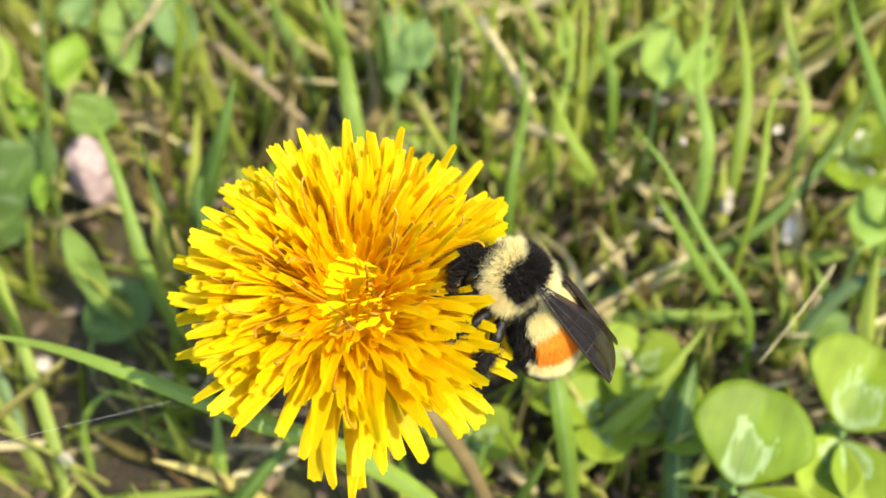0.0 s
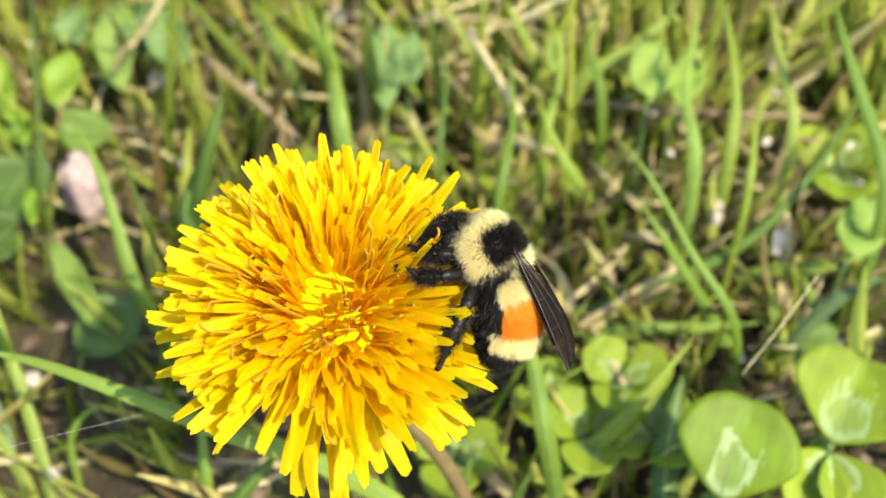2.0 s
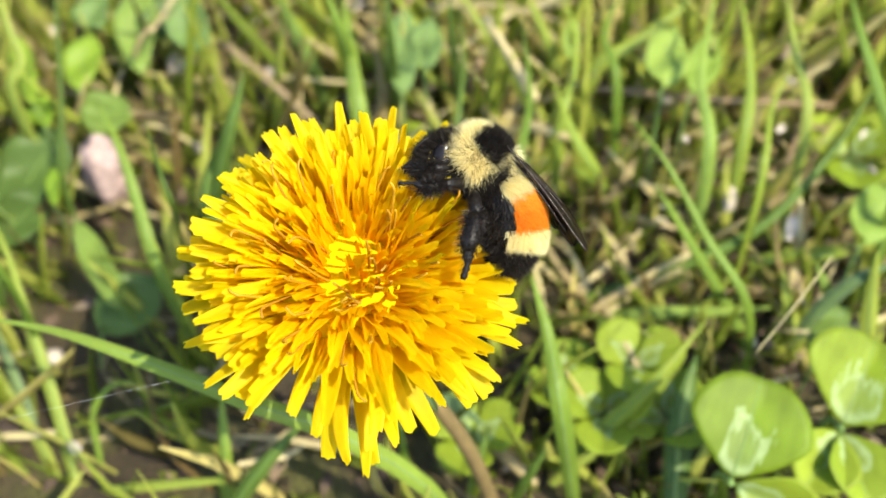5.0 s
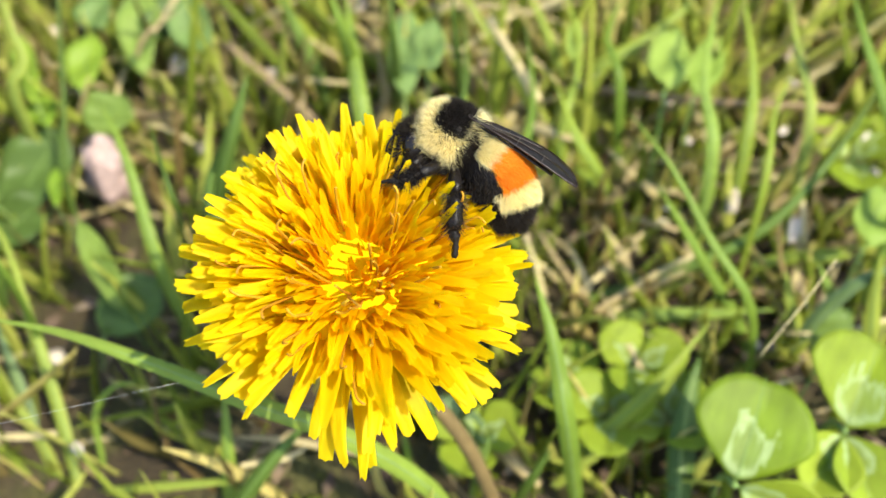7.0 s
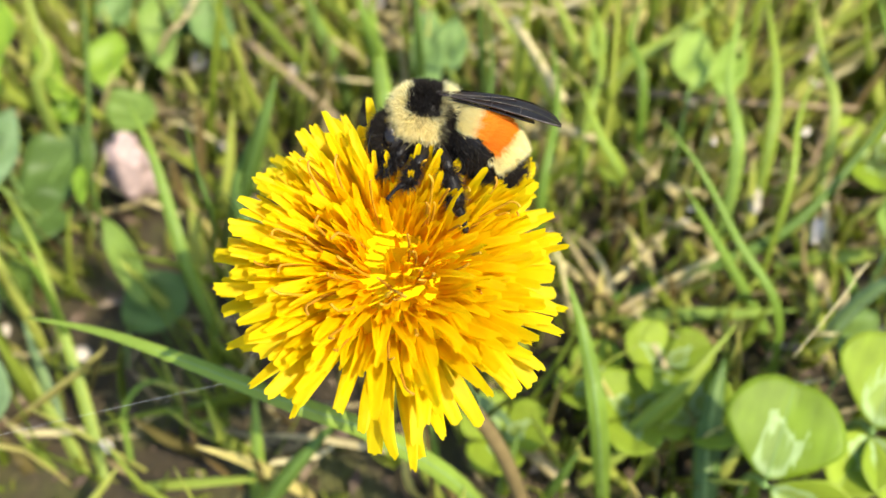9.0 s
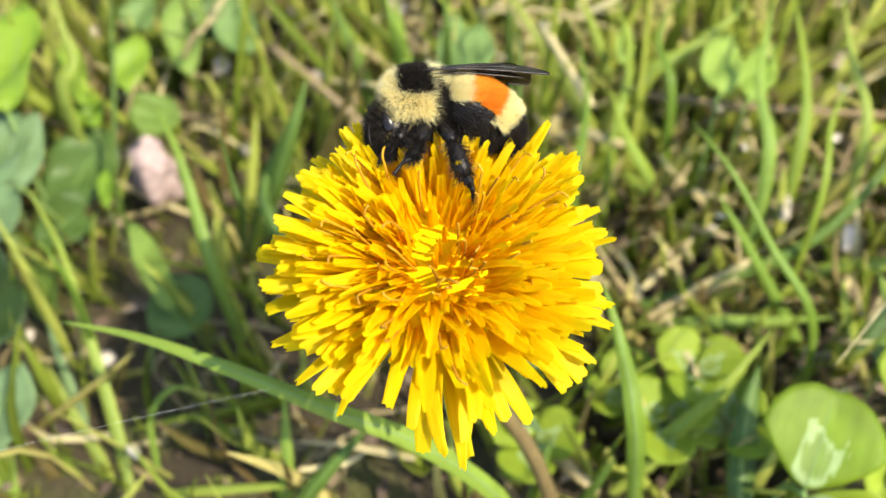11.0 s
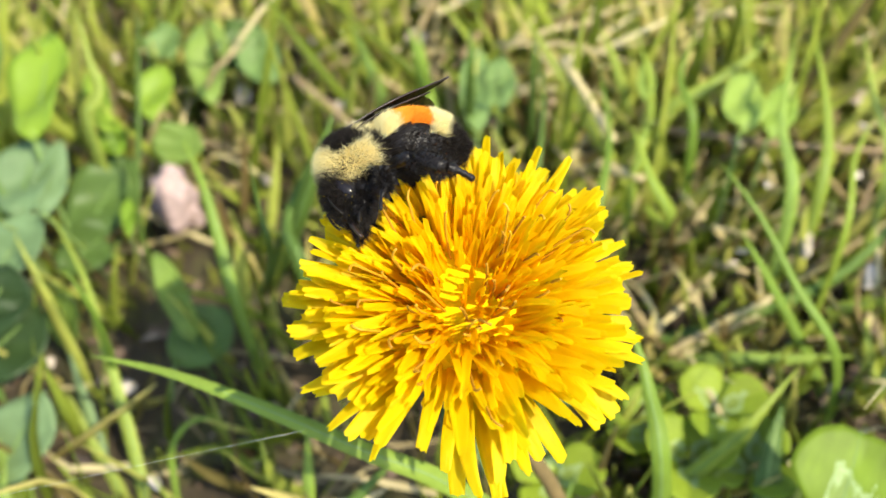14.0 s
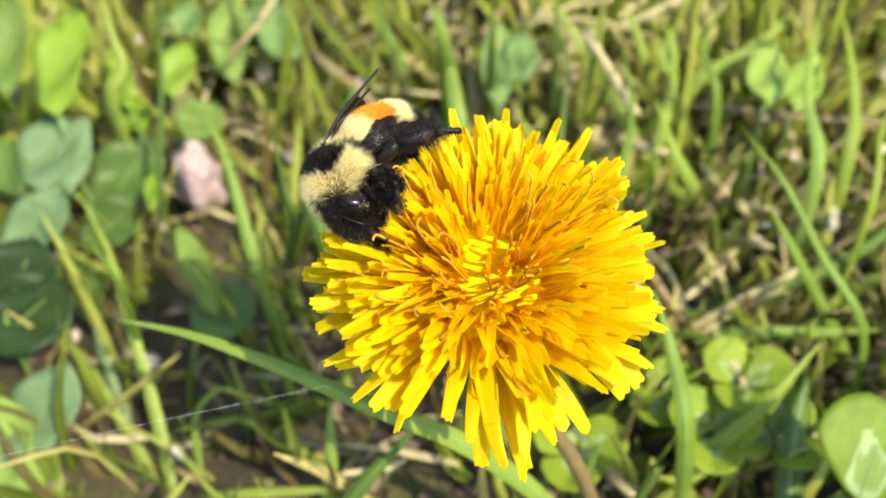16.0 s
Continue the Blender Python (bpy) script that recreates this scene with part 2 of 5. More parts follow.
FLY_BROWN = solid("brown fly body", [(0, (0.20, 0.11, 0.05)), (1, (0.26, 0.15, 0.07))], 0.6, 900)
THREAD = solid("silk thread", [(0, (0.8, 0.8, 0.78)), (1, (0.85, 0.85, 0.82))], 0.3, 900)


# ---- mesh helpers ----
def mesh_of(name, verts, faces, material, smooth=True):
    me = bpy.data.meshes.new(name)
    me.from_pydata([tuple(v) for v in verts], [], faces)
    me.materials.append(material)
    if smooth:
        me.polygons.foreach_set("use_smooth", [True] * len(faces))
    me.update()
    return me


def part(name, mesh, parent, label="", m=None):
    ob = new(name, mesh)
    ob.parent = parent
    if m is not None:
        ob.matrix_basis = m
    if label:
        tagged(ob, label)
    return ob


def tube(points, radii, sides=8, cap=True):
    """A round tapered tube along a line of points."""
    verts, faces = [], []
    pts = [Vector(p) for p in points]
    for i, p in enumerate(pts):
        d = (pts[min(i + 1, len(pts) - 1)] - pts[max(i - 1, 0)]).normalized()
        a = d.orthogonal().normalized() if i == 0 else (a - d * a.dot(d)).normalized()
        b = d.cross(a)
        for k in range(sides):
            w = 2 * math.pi * k / sides
            verts.append(p + (a * math.cos(w) + b * math.sin(w)) * radii[i])
    n = len(pts)
    for i in range(n - 1):
        for k in range(sides):
            j = (k + 1) % sides
            faces.append((i * sides + k, i * sides + j, (i + 1) * sides + j, (i + 1) * sides + k))
    if cap:
        faces.append(tuple(range(sides - 1, -1, -1)))
        faces.append(tuple((n - 1) * sides + k for k in range(sides)))
    return verts, faces


def spline(points, n):
    """A smooth line through the points."""
    pts = [Vector(p) for p in points]
    if len(pts) == 2:
        return [pts[0].lerp(pts[1], i / (n - 1)) for i in range(n)]
    ext = [2 * pts[0] - pts[1], *pts, 2 * pts[-1] - pts[-2]]
    out = []
    for i in range(n):
        u = i / (n - 1) * (len(pts) - 1)
        k = min(int(u), len(pts) - 2)
        f = u - k
        a, b, c, d = ext[k:k + 4]
        out.append(0.5 * (2 * b + (c - a) * f + (2 * a - 5 * b + 4 * c - d) * f * f + (3 * b - a - 3 * c + d) * f ** 3))
    return out


def merge(pieces):
    verts, faces = [], []
    for v, f in pieces:
        o = len(verts)
        verts += list(v)
        faces += [tuple(i + o for i in q) for q in f]
    return verts, faces


def strap(points, width, n=14, face=(0, -0.6, 0.8), fold=0.18, taper=0.9, start=0.6, twist=0.0):
    """A blade along a line: a shallow channel in section, thin but with two faces, tapering to its tip."""
    line = spline(points, n)
    verts, faces = [], []
    face = Vector(face)
    for i, p in enumerate(line):
        u = i / (n - 1)
        d = (line[min(i + 1, n - 1)] - line[max(i - 1, 0)]).normalized()
        side = d.cross(face)
        side = side.normalized() if side.length > 1e-6 else d.orthogonal().normalized()
        if twist:
            side.rotate(Matrix.Rotation(twist * u, 3, d))
        up = side.cross(d)
        w = 0.5 * width * (start + (1 - start) * min(1, u * 4)) * (1 - taper * u ** 2.2)
        w = max(w, width * 0.01)
        th = min(0.00012, w * 0.4)
        for s, h in ((-1, 0), (0, -fold), (1, 0)):
            verts.append(p + side * (s * w) + up * (h * w + th))
        for s, h in ((1, 0), (0, -fold), (-1, 0)):
            verts.append(p + side * (s * w) + up * (h * w - th))
    for i in range(n - 1):
        for k in range(6):
            j = (k + 1) % 6
            faces.append((i * 6 + k, i * 6 + j, (i + 1) * 6 + j, (i + 1) * 6 + k))
    e = (n - 1) * 6
    faces.append((e, e + 1, e + 4, e + 5))
    faces.append((e + 1, e + 2, e + 3, e + 4))
    return verts, faces


MM = 0.00112


def ball(c, r, n=20, m=12, turn=0.0):
    verts, faces = [], []
    for j in range(m + 1):
        th = math.pi * j / m
        for k in range(n):
            a = 2 * math.pi * k / n
            p = Vector((r[0] * math.cos(th), r[1] * math.sin(th) * math.cos(a), r[2] * math.sin(th) * math.sin(a)))
            if turn:
                p.rotate(Euler((0, turn, 0)))
            verts.append((Vector(c) + p) * MM)
    for j in range(m):
        for k in range(n):
            i = (k + 1) % n
            faces.append((j * n + k, (j + 1) * n + k, (j + 1) * n + i, j * n + i))
    return verts, faces


# ---- ground ----
def ground():
    """One sheet: fine and uneven near the flower, flat to the horizon."""
    xs = [-400, -40, -4, -1, -0.5] + [-0.3 + 0.006 * i for i in range(101)] + [0.5, 1, 4, 40, 400]
    ys = [-400, -40, -4, -1, -0.5] + [-0.2 + 0.006 * i for i in range(101)] + [0.6, 1, 4, 40, 400]
    verts, faces = [], []
    for y in ys:
        for x in xs:
            near = 1.0 if abs(x) < 0.31 and -0.21 < y < 0.41 else 0.0
            z = near * (0.005 * noise.noise((x * 25, y * 25, 0)) + 0.0025 * noise.noise((x * 90, y * 90, 3)))
            verts.append((x, y, z))
    w = len(xs)
    for j in range(len(ys) - 1):
        for i in range(w - 1):
            faces.append((j * w + i, j * w + i + 1, (j + 1) * w + i + 1, (j + 1) * w + i))
    ob = new("ground", mesh_of("ground", verts, faces, SOIL))
    tagged(ob, "dark mossy lawn soil with bare brown patches", "ground", kind="structure")


ground()


def lawn():
    """Countless small growth: grass, straw, litter and moss."""
    rng = random.Random(5)

    def off_stone(pieces):
        """Leaves the small stone and the soil before it free."""
        return [(v, f) for v, f in pieces if not (-0.088 < v[0].x < -0.060 and 0.068 < v[0].y < 0.106)]

    def spot():
        y = rng.uniform(-0.02, 0.40)
        return rng.uniform(-0.12 - 0.5 * max(y, 0), 0.12 + 0.55 * max(y, 0)), y

    grass, pale = [], []
    for i in range(4200):
        x, y = spot()
        h = rng.uniform(0.010, 0.030) if y < 0.11 else rng.uniform(0.012, 0.036)
        if (y < 0.075 and i % 2) or (y < 0.06 and x < 0.0 and i % 3):
            continue
        if y < 0.03:
            h *= 0.45
        lean = Vector((rng.gauss(0, 0.45), rng.gauss(0, 0.4), 1)).normalized()
        bend = Vector((rng.gauss(0, 0.13), rng.gauss(0, 0.13), -0.05))
        p0 = Vector((x, y, -0.001))
        p1 = p0 + lean * h * 0.6
        p2 = p1 + (lean + bend * 0.7).normalized() * h * 0.5
        a = rng.uniform(0, 6.28)
        grass.append(strap((p0, p1, p2), rng.uniform(0.0010, 0.0042), 6, (math.cos(a), math.sin(a), 0.3)))
    for i in range(430):
        y = rng.uniform(0.085, 0.34)
        x = rng.uniform(-0.10 - 0.6 * y, 0.10 + 0.6 * y)
        h = rng.uniform(0.03, 0.075)
        lean = Vector((rng.gauss(0, 0.5), rng.gauss(0.15, 0.3), 1)).normalized()
        bend = Vector((rng.gauss(0, 0.11), rng.gauss(0.1, 0.1), -0.05))
        if -0.09 < x < -0.045 and y < 0.11:
            continue
        p0 = Vector((x, y, -0.001))
        p1 = p0 + lean * h * 0.55
        p2 = p1 + (lean + bend * 0.6).normalized() * h * 0.5
        grass.append(strap((p0, p1, p2), rng.uniform(0.0016, 0.0046), 7, (rng.gauss(0, 0.5), -0.8, 0.5)))
    # pale grass, mostly far right, with sun brightness put into its colour
    for i in range(420):
        y = rng.uniform(0.11, 0.30)
        x = rng.uniform(0.01, 0.12 + 0.6 * y) if i % 5 else rng.uniform(-0.12 - 0.5 * y, 0)
        h = rng.uniform(0.03, 0.07)
        lean = Vector((rng.gauss(0.1, 0.5), rng.gauss(0.25, 0.3), 1)).normalized()
        p0 = Vector((x, y, -0.001))
        p1 = p0 + lean * h * 0.55
        p2 = p1 + (lean + Vector((rng.gauss(0, 0.1), rng.gauss(0.15, 0.1), -0.1))).normalized() * h * 0.5
        pale.append(strap((p0, p1, p2), rng.uniform(0.0016, 0.0040), 7, (rng.gauss(0, 0.4), -0.6, 0.8)))
    for i in range(620):
        y = rng.uniform(0.10, 0.28)
        x = rng.uniform(0.02 if y > 0.13 else 0.05, 0.10 + 0.55 * y)
        d = Vector((rng.gauss(0.1, 0.5), rng.gauss(0.1, 0.4), 1.1)).normalized() * rng.uniform(0.03, 0.065)
        p0 = Vector((x, y, 0.0))
        pale.append(strap((p0, p0 + d * 0.5 + Vector((rng.gauss(0, 0.003), 0, 0)), p0 + d), rng.uniform(0.0014, 0.0044), 6, (rng.gauss(0, 0.6), -0.6, 0.6), taper=0.97))
    v, f = merge(off_stone(pale))
    tagged(new("pale_grass", mesh_of("pale_grass", v, f, PALE)), "pale yellow-green grass, sun brightness in its colour", "grass", kind="stuff")
    # a finer thicket by the foot of the flower
    for i in range(650):
        x, y = rng.uniform(-0.11, 0.11), rng.uniform(-0.015, 0.085)
        h = rng.uniform(0.016, 0.046) * (0.6 if x > 0.03 else 1)
        if x < 0.02 and i % 3:
            continue
        lean = Vector((rng.gauss(0, 0.4), rng.gauss(0.1, 0.35), 1)).normalized()
        p0 = Vector((x, y, -0.001))
        p2 = p0 + (lean + Vector((rng.gauss(0, 0.15), rng.gauss(0, 0.15), 0))).normalized() * h
        a = rng.uniform(0, 6.28)
        grass.append(strap((p0, p0 + lean * h * 0.55, p2), rng.uniform(0.0012, 0.0032), 6, (math.cos(a), math.sin(a), 0.3)))
    # the lawn goes on round about, thinner
    for i in range(7000):
        x, y = rng.uniform(-0.5, 0.55), rng.uniform(-0.4, 0.75)
        if -0.02 < y < 0.38 and -0.12 - 0.5 * max(y, 0) < x < 0.12 + 0.55 * max(y, 0):
            continue
        h = rng.uniform(0.012, 0.038) if y > 0.1 or abs(x) > 0.2 else rng.uniform(0.008, 0.022)
        lean = Vector((rng.gauss(0, 0.45), rng.gauss(0, 0.4), 1)).normalized()
        p0 = Vector((x, y, -0.001))
        p2 = p0 + (lean + Vector((rng.gauss(0, 0.15), rng.gauss(0, 0.15), 0))).normalized() * h
        a = rng.uniform(0, 6.28)
        grass.append(strap((p0, p0 + lean * h * 0.55, p2), rng.uniform(0.0014, 0.0044), 5, (math.cos(a), math.sin(a), 0.3)))
    # and coarser still, thinning out over the garden
    for i in range(9000):
        x, y = rng.gauss(0, 0.9), rng.gauss(0.2, 0.9)
        if abs(x) < 0.5 and -0.4 < y < 0.72:
            continue
        h = rng.uniform(0.02, 0.05)
        lean = Vector((rng.gauss(0, 0.45), rng.gauss(0, 0.45), 1)).normalized()
        p0 = Vector((x, y, -0.001))
        a = rng.uniform(0, 6.28)
        grass.append(strap((p0, p0 + lean * h * 0.55, p0 + (lean + Vector((rng.gauss(0, 0.15), rng.gauss(0, 0.15), 0))).normalized() * h),
                           rng.uniform(0.003, 0.008), 4, (math.cos(a), math.sin(a), 0.3)))
    for i in range(9000):
        x, y = rng.gauss(0, 2.4), rng.gauss(0.2, 2.4)
        if abs(x) < 1.2 and abs(y) < 1.2:
            continue
        h = rng.uniform(0.03, 0.07)
        lean = Vector((rng.gauss(0, 0.5), rng.gauss(0, 0.5), 1)).normalized()
        p0 = Vector((x, y, -0.001))
        a = rng.uniform(0, 6.28)
        grass.append(strap((p0, p0 + lean * h), rng.uniform(0.008, 0.018), 3, (math.cos(a), math.sin(a), 0.3)))
    v, f = merge(off_stone(grass))
    tagged(new("grass", mesh_of("grass", v, f, GRASS)), "short mixed green lawn grass", "grass", kind="stuff")
    straw = []
    for i in range(380):
        x, y = spot()
        a, h = rng.uniform(0, 6.28), rng.uniform(0.010, 0.035)
        if (-0.10 < x < -0.035 and 0.06 < y < 0.11) or (y < 0.08 and i % 2):
            continue
        z = abs(rng.gauss(0.002, 0.006))
        d = Vector((math.cos(a), math.sin(a) * 0.8, rng.gauss(0, 0.25))).normalized()
        p0 = Vector((x, y, z + 0.002))
        p1 = p0 + d * h * 0.5 + Vector((rng.gauss(0, 0.002), rng.gauss(0, 0.002), rng.gauss(0, 0.002)))
        straw.append(strap((p0, p1, p0 + d * h), rng.uniform(0.0005, 0.0018), 5, (0.2, -0.3, 1)))
    for i in range(260):
        y = rng.uniform(0.09, 0.30)
        x = rng.uniform(-0.08 - 0.6 * y, 0.08 + 0.6 * y)
        d = Vector((rng.gauss(0, 0.7), rng.gauss(0, 0.4), 0.8)).normalized() * rng.uniform(0.02, 0.045)
        p0 = Vector((x, y, 0.0))
        straw.append(strap((p0, p0 + d * 0.5 + Vector((rng.gauss(0, 0.003), 0, 0)), p0 + d), rng.uniform(0.0012, 0.0034), 6, (0.1, -0.7, 0.6)))
    for i in range(1000):
        x, y = spot()
        a, h = rng.uniform(0, 6.28), rng.uniform(0.006, 0.018)
        if y < 0.08 and i % 5:
            continue
        z = abs(rng.gauss(0.003, 0.005))
        d = Vector((math.cos(a), math.sin(a), rng.gauss(0, 0.4))).normalized() * h
        p0 = Vector((x, y, z))
        straw.append(strap((p0, p0 + d * 0.5 + Vector((rng.gauss(0, 0.001), rng.gauss(0, 0.001), 0.001)), p0 + d), rng.uniform(0.0005, 0.0016), 4, (0.1, -0.4, 0.9)))
    # finer blades of all directions in the far patch
    for i in range(200):
        y = rng.uniform(0.045, 0.16)
        x = rng.uniform(0.03, 0.07 + 0.5 * y)
        d = Vector((rng.gauss(0.25, 0.7), rng.gauss(0, 0.5), 0.8)).normalized() * rng.uniform(0.012, 0.034)
        p0 = Vector((x, y, 0.0))
        straw.append(strap((p0, p0 + d * 0.5 + Vector((rng.gauss(0, 0.002), 0, 0.001)), p0 + d), rng.uniform(0.0006, 0.0022), 5, (0.1, -0.7, 0.6), taper=0.97))
    # bleached stalks strewn over the far grass, thickened to brighten it
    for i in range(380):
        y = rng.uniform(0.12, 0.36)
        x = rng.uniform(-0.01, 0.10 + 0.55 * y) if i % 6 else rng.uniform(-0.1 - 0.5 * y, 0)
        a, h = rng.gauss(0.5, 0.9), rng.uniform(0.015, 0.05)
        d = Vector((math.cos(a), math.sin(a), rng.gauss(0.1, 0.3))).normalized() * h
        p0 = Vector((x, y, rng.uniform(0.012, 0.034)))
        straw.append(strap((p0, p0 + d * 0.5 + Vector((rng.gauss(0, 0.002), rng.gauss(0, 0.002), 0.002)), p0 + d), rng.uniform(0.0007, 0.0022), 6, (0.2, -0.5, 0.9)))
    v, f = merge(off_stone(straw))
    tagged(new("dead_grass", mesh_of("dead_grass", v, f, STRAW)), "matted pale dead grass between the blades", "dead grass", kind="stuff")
    bits = []
    for i in range(3500):
        x, y = spot()
        s = rng.uniform(0.0008, 0.0035)
        m = pose(x, y, rng.uniform(0.001, 0.006), rng.uniform(-50, 50), rng.uniform(-50, 50), rng.uniform(0, 360))
        q = [m @ Vector(c) for c in ((-s, 0, 0), (0, -s * 0.45, s * 0.2), (s, 0, 0), (0, s * 0.5, s * 0.1), (0, 0, -s * 0.2))]
        bits.append((q, [(0, 1, 3), (1, 2, 3), (0, 4, 1), (1, 4, 2), (2, 4, 3), (3, 4, 0)]))
    v, f = merge(bits)
    tagged(new("leaf_litter", mesh_of("leaf_litter", v, f, LITTER, False)), "brown crumbled leaf litter on the soil", "leaf litter", kind="stuff")
    tufts = []
    for i in range(5200):
        x, y = spot()
        if noise.noise((x * 28, y * 28, 9)) < 0.02 or (y < 0.07 and i % 4):
            continue
        h = rng.uniform(0.003, 0.009)
        d = Vector((rng.gauss(0, 0.5), rng.gauss(0, 0.5), 1)).normalized() * h
        p0 = Vector((x, y, 0.0))
        a = rng.uniform(0, 6.28)
        tufts.append(strap((p0, p0 + d), rng.uniform(0.0008, 0.0018), 3, (math.cos(a), math.sin(a), 0.2)))
    v, f = merge(tufts)
    tagged(new("moss", mesh_of("moss", v, f, MOSS)), "low yellow-green moss over the soil", "moss", kind="stuff")


lawn()


# ---- single blades and leaves ----
def grass_blade(points, width, material=BLADE, label="", n=16, face=(0, -0.6, 0.8), twist=0.0, taper=0.93):
    points = [Vector(p) for p in points]
    if points[0].z > 0.02:
        # it rises from the soil
        foot = points[0] + (points[0] - points[1]) * 0.4
        foot.z = -0.001
        points.insert(0, foot)
    o = points[0].copy()
    v, f = strap([Vector(p) - o for p in points], width, n, face, 0.2, taper, 0.7, twist)
    ob = new("grass_blade", mesh_of("grass_blade", v, f, material))
    ob.location = o
    if width > 0.0025:
        shift = Vector(face).normalized() * 0.0001
        v, f = strap([Vector(p) - o - shift for p in points], width * 0.12, n, face, 0.0, taper, 0.8, twist)
        part("midrib", mesh_of("midrib", v, f, PETIOLE), ob)
    return tagged(ob, label or "slender green grass blade rising from the lawn", "grass", "grass blades")


def straw(points, width, label="", material=STRAW_ONE):
    o = Vector(points[0])
    line = spline([Vector(p) - o for p in points], 12)
    rng = random.Random(int(o.x * 1e5) + 7)
    radii = [0.5 * width * (1 - 0.35 * i / 11) * rng.uniform(0.85, 1.15) for i in range(12)]
    v, f = tube(line, radii, 7)
    ob = new("straw", mesh_of("straw", v, f, material))
    ob.location = o
    return tagged(ob, label or "bleached dry grass stalk lying on the lawn", "straw", "dry stalks")


def flake(at, length, width, turn, tilt=20, label=""):
    """A curled dry scale, such as a fallen bud scale."""
    verts, faces = [], []
    for layer in (0.00015, -0.00015):
        for i in range(9):
            u = i / 8
            w = 0.5 * width * math.sin(math.pi * min(0.97, u * 0.94 + 0.03)) ** 0.7
            for k in (-1, -0.5, 0, 0.5, 1):
                verts.append(((u - 0.5) * length, k * w, layer + width * 0.35 * (k * k) + length * 0.15 * (u - 0.5) ** 2))
    for i in range(8):
        for k in range(4):
            a = i * 5 + k
            faces.append((a, a + 5, a + 6, a + 1))
            faces.append((45 + a, 45 + a + 1, 45 + a + 6, 45 + a + 5))
    for i in range(8):
        faces.append((i * 5, 45 + i * 5, 50 + i * 5, i * 5 + 5))
        faces.append((i * 5 + 4, i * 5 + 9, 54 + i * 5, 49 + i * 5))
    ob = new("dry_flake", mesh_of("dry_flake", verts, faces, PETAL_DRY))
    ob.matrix_basis = pose(*at, tilt, 8, turn)
    return tagged(ob, label or "curled bleached plant flake caught in the grass", "dry flake", "dry flakes")


def leaf_mesh(name, length, width, material, blunt=1.0, cup=0.2, droop=0.15, wavy=0.0):
    """A leaf along x from its stalk end at the origin, face up, folded a little at its midrib."""
    nx, ny = 14, 4
    verts, faces = [], []
    for layer in (0.0001, -0.0001):
        for i in range(nx + 1):
            u = i / nx
            w = 0.5 * width * (math.sin(math.pi * u ** blunt) ** 0.62 if 0 < u < 1 else 0.015)
            for k in range(-ny, ny + 1):
                s = k / ny
                z = layer + cup * width * 0.5 * s * s - droop * length * u * u + wavy * width * 0.1 * math.sin(9 * u + 2 * s)
                verts.append((u * length, s * w, z))
    row = 2 * ny + 1
    half = (nx + 1) * row
    for i in range(nx):
        for k in range(2 * ny):
            a = i * row + k
            faces.append((a, a + row, a + row + 1, a + 1))
            faces.append((half + a, half + a + 1, half + a + row + 1, half + a + row))
        a, b = i * row, i * row + row - 1
        faces.append((a, half + a, half + a + row, a + row))
        faces.append((b, b + row, half + b + row, half + b))
    return mesh_of(name, verts, faces, material)


def clover_leaflet_mesh(name, r, wide=1.06, fold=0.24, material=None):
    """A round leaflet, wedge-shaped at the stalk and notched at its end, along x."""
    verts, faces = [], []
    rings, sides = 7, 36
    for layer in (0.00012, -0.00012):
        verts.append((r, 0, layer))
        for j in range(1, rings + 1):
            q = j / rings
            for k in range(sides):
                a = 2 * math.pi * k / sides
                rad = r * q * (1.0 - 0.08 * q * math.exp(-(a if a < math.pi else a - 2 * math.pi) ** 2 / 0.06))
                back = max(0.0, -math.cos(a))
                x, y = r + rad * math.cos(a), rad * math.sin(a) * wide * (1 - 0.50 * back ** 1.2)
                x += 0.12 * r * q * (-math.cos(a)) * (1 if math.cos(a) < 0 else 0)
                z = layer + fold * math.sqrt(y * y + (0.04 * r) ** 2) - 0.08 * (x - r) ** 2 / r + 0.012 * r * math.sin(7 * a) * q * q
                verts.append((x, y, z))
    half = 1 + rings * sides
    for s in (0, half):
        for k in range(sides):
            j = (k + 1) % sides
            faces.append((s, s + 1 + k, s + 1 + j) if s == 0 else (s, s + 1 + j, s + 1 + k))
            for i in range(rings - 1):
                q = (s + 1 + i * sides + k, s + 1 + (i + 1) * sides + k, s + 1 + (i + 1) * sides + j, s + 1 + i * sides + j)
                faces.append(q if s == 0 else q[::-1])
    o = 1 + (rings - 1) * sides
    for k in range(sides):
        j = (k + 1) % sides
        faces.append((o + k, half + o + k, half + o + j, o + j))
    return mesh_of(name, verts, faces, material or CLOVER)


LEAFLETS = {}


def clover(at, r, turn, tip=(0, 0), lifts=(10, 10, 10), spread=120, label=""):
    """A clover leaf: three leaflets on a stalk that rises from the soil. at: where the leaflets meet."""
    top = Vector(at)
    base = Vector((top.x + tip[0], top.y + tip[1], -0.002))
    ob = new("clover_leaf")
    ob.location = base
    d = top - base
    v, f = tube(spline((Vector((0, 0, 0)), d * 0.55 + Vector((0, 0.002, 0.003)), d), 9), [0.0007] * 5 + [0.0006] * 4, 7)
    part("petiole", mesh_of("petiole", v, f, PETIOLE), ob)
    key = round(r * 1000)
    if key not in LEAFLETS:
        LEAFLETS[key] = clover_leaflet_mesh("leaflet", r, material=CLOVER_LIME)
    for i, lift in enumerate(lifts):
        m = Matrix.Translation(d) @ pose(0, 0, 0, 0, 0, turn + (i - 1) * spread) @ pose(0, 0, 0, 0, -lift, 0)
        part("leaflet", LEAFLETS[key], ob, "", m)
    return tagged(ob, label or "fresh green clover leaf with pale chevron marks", "clover", "clover leaves")


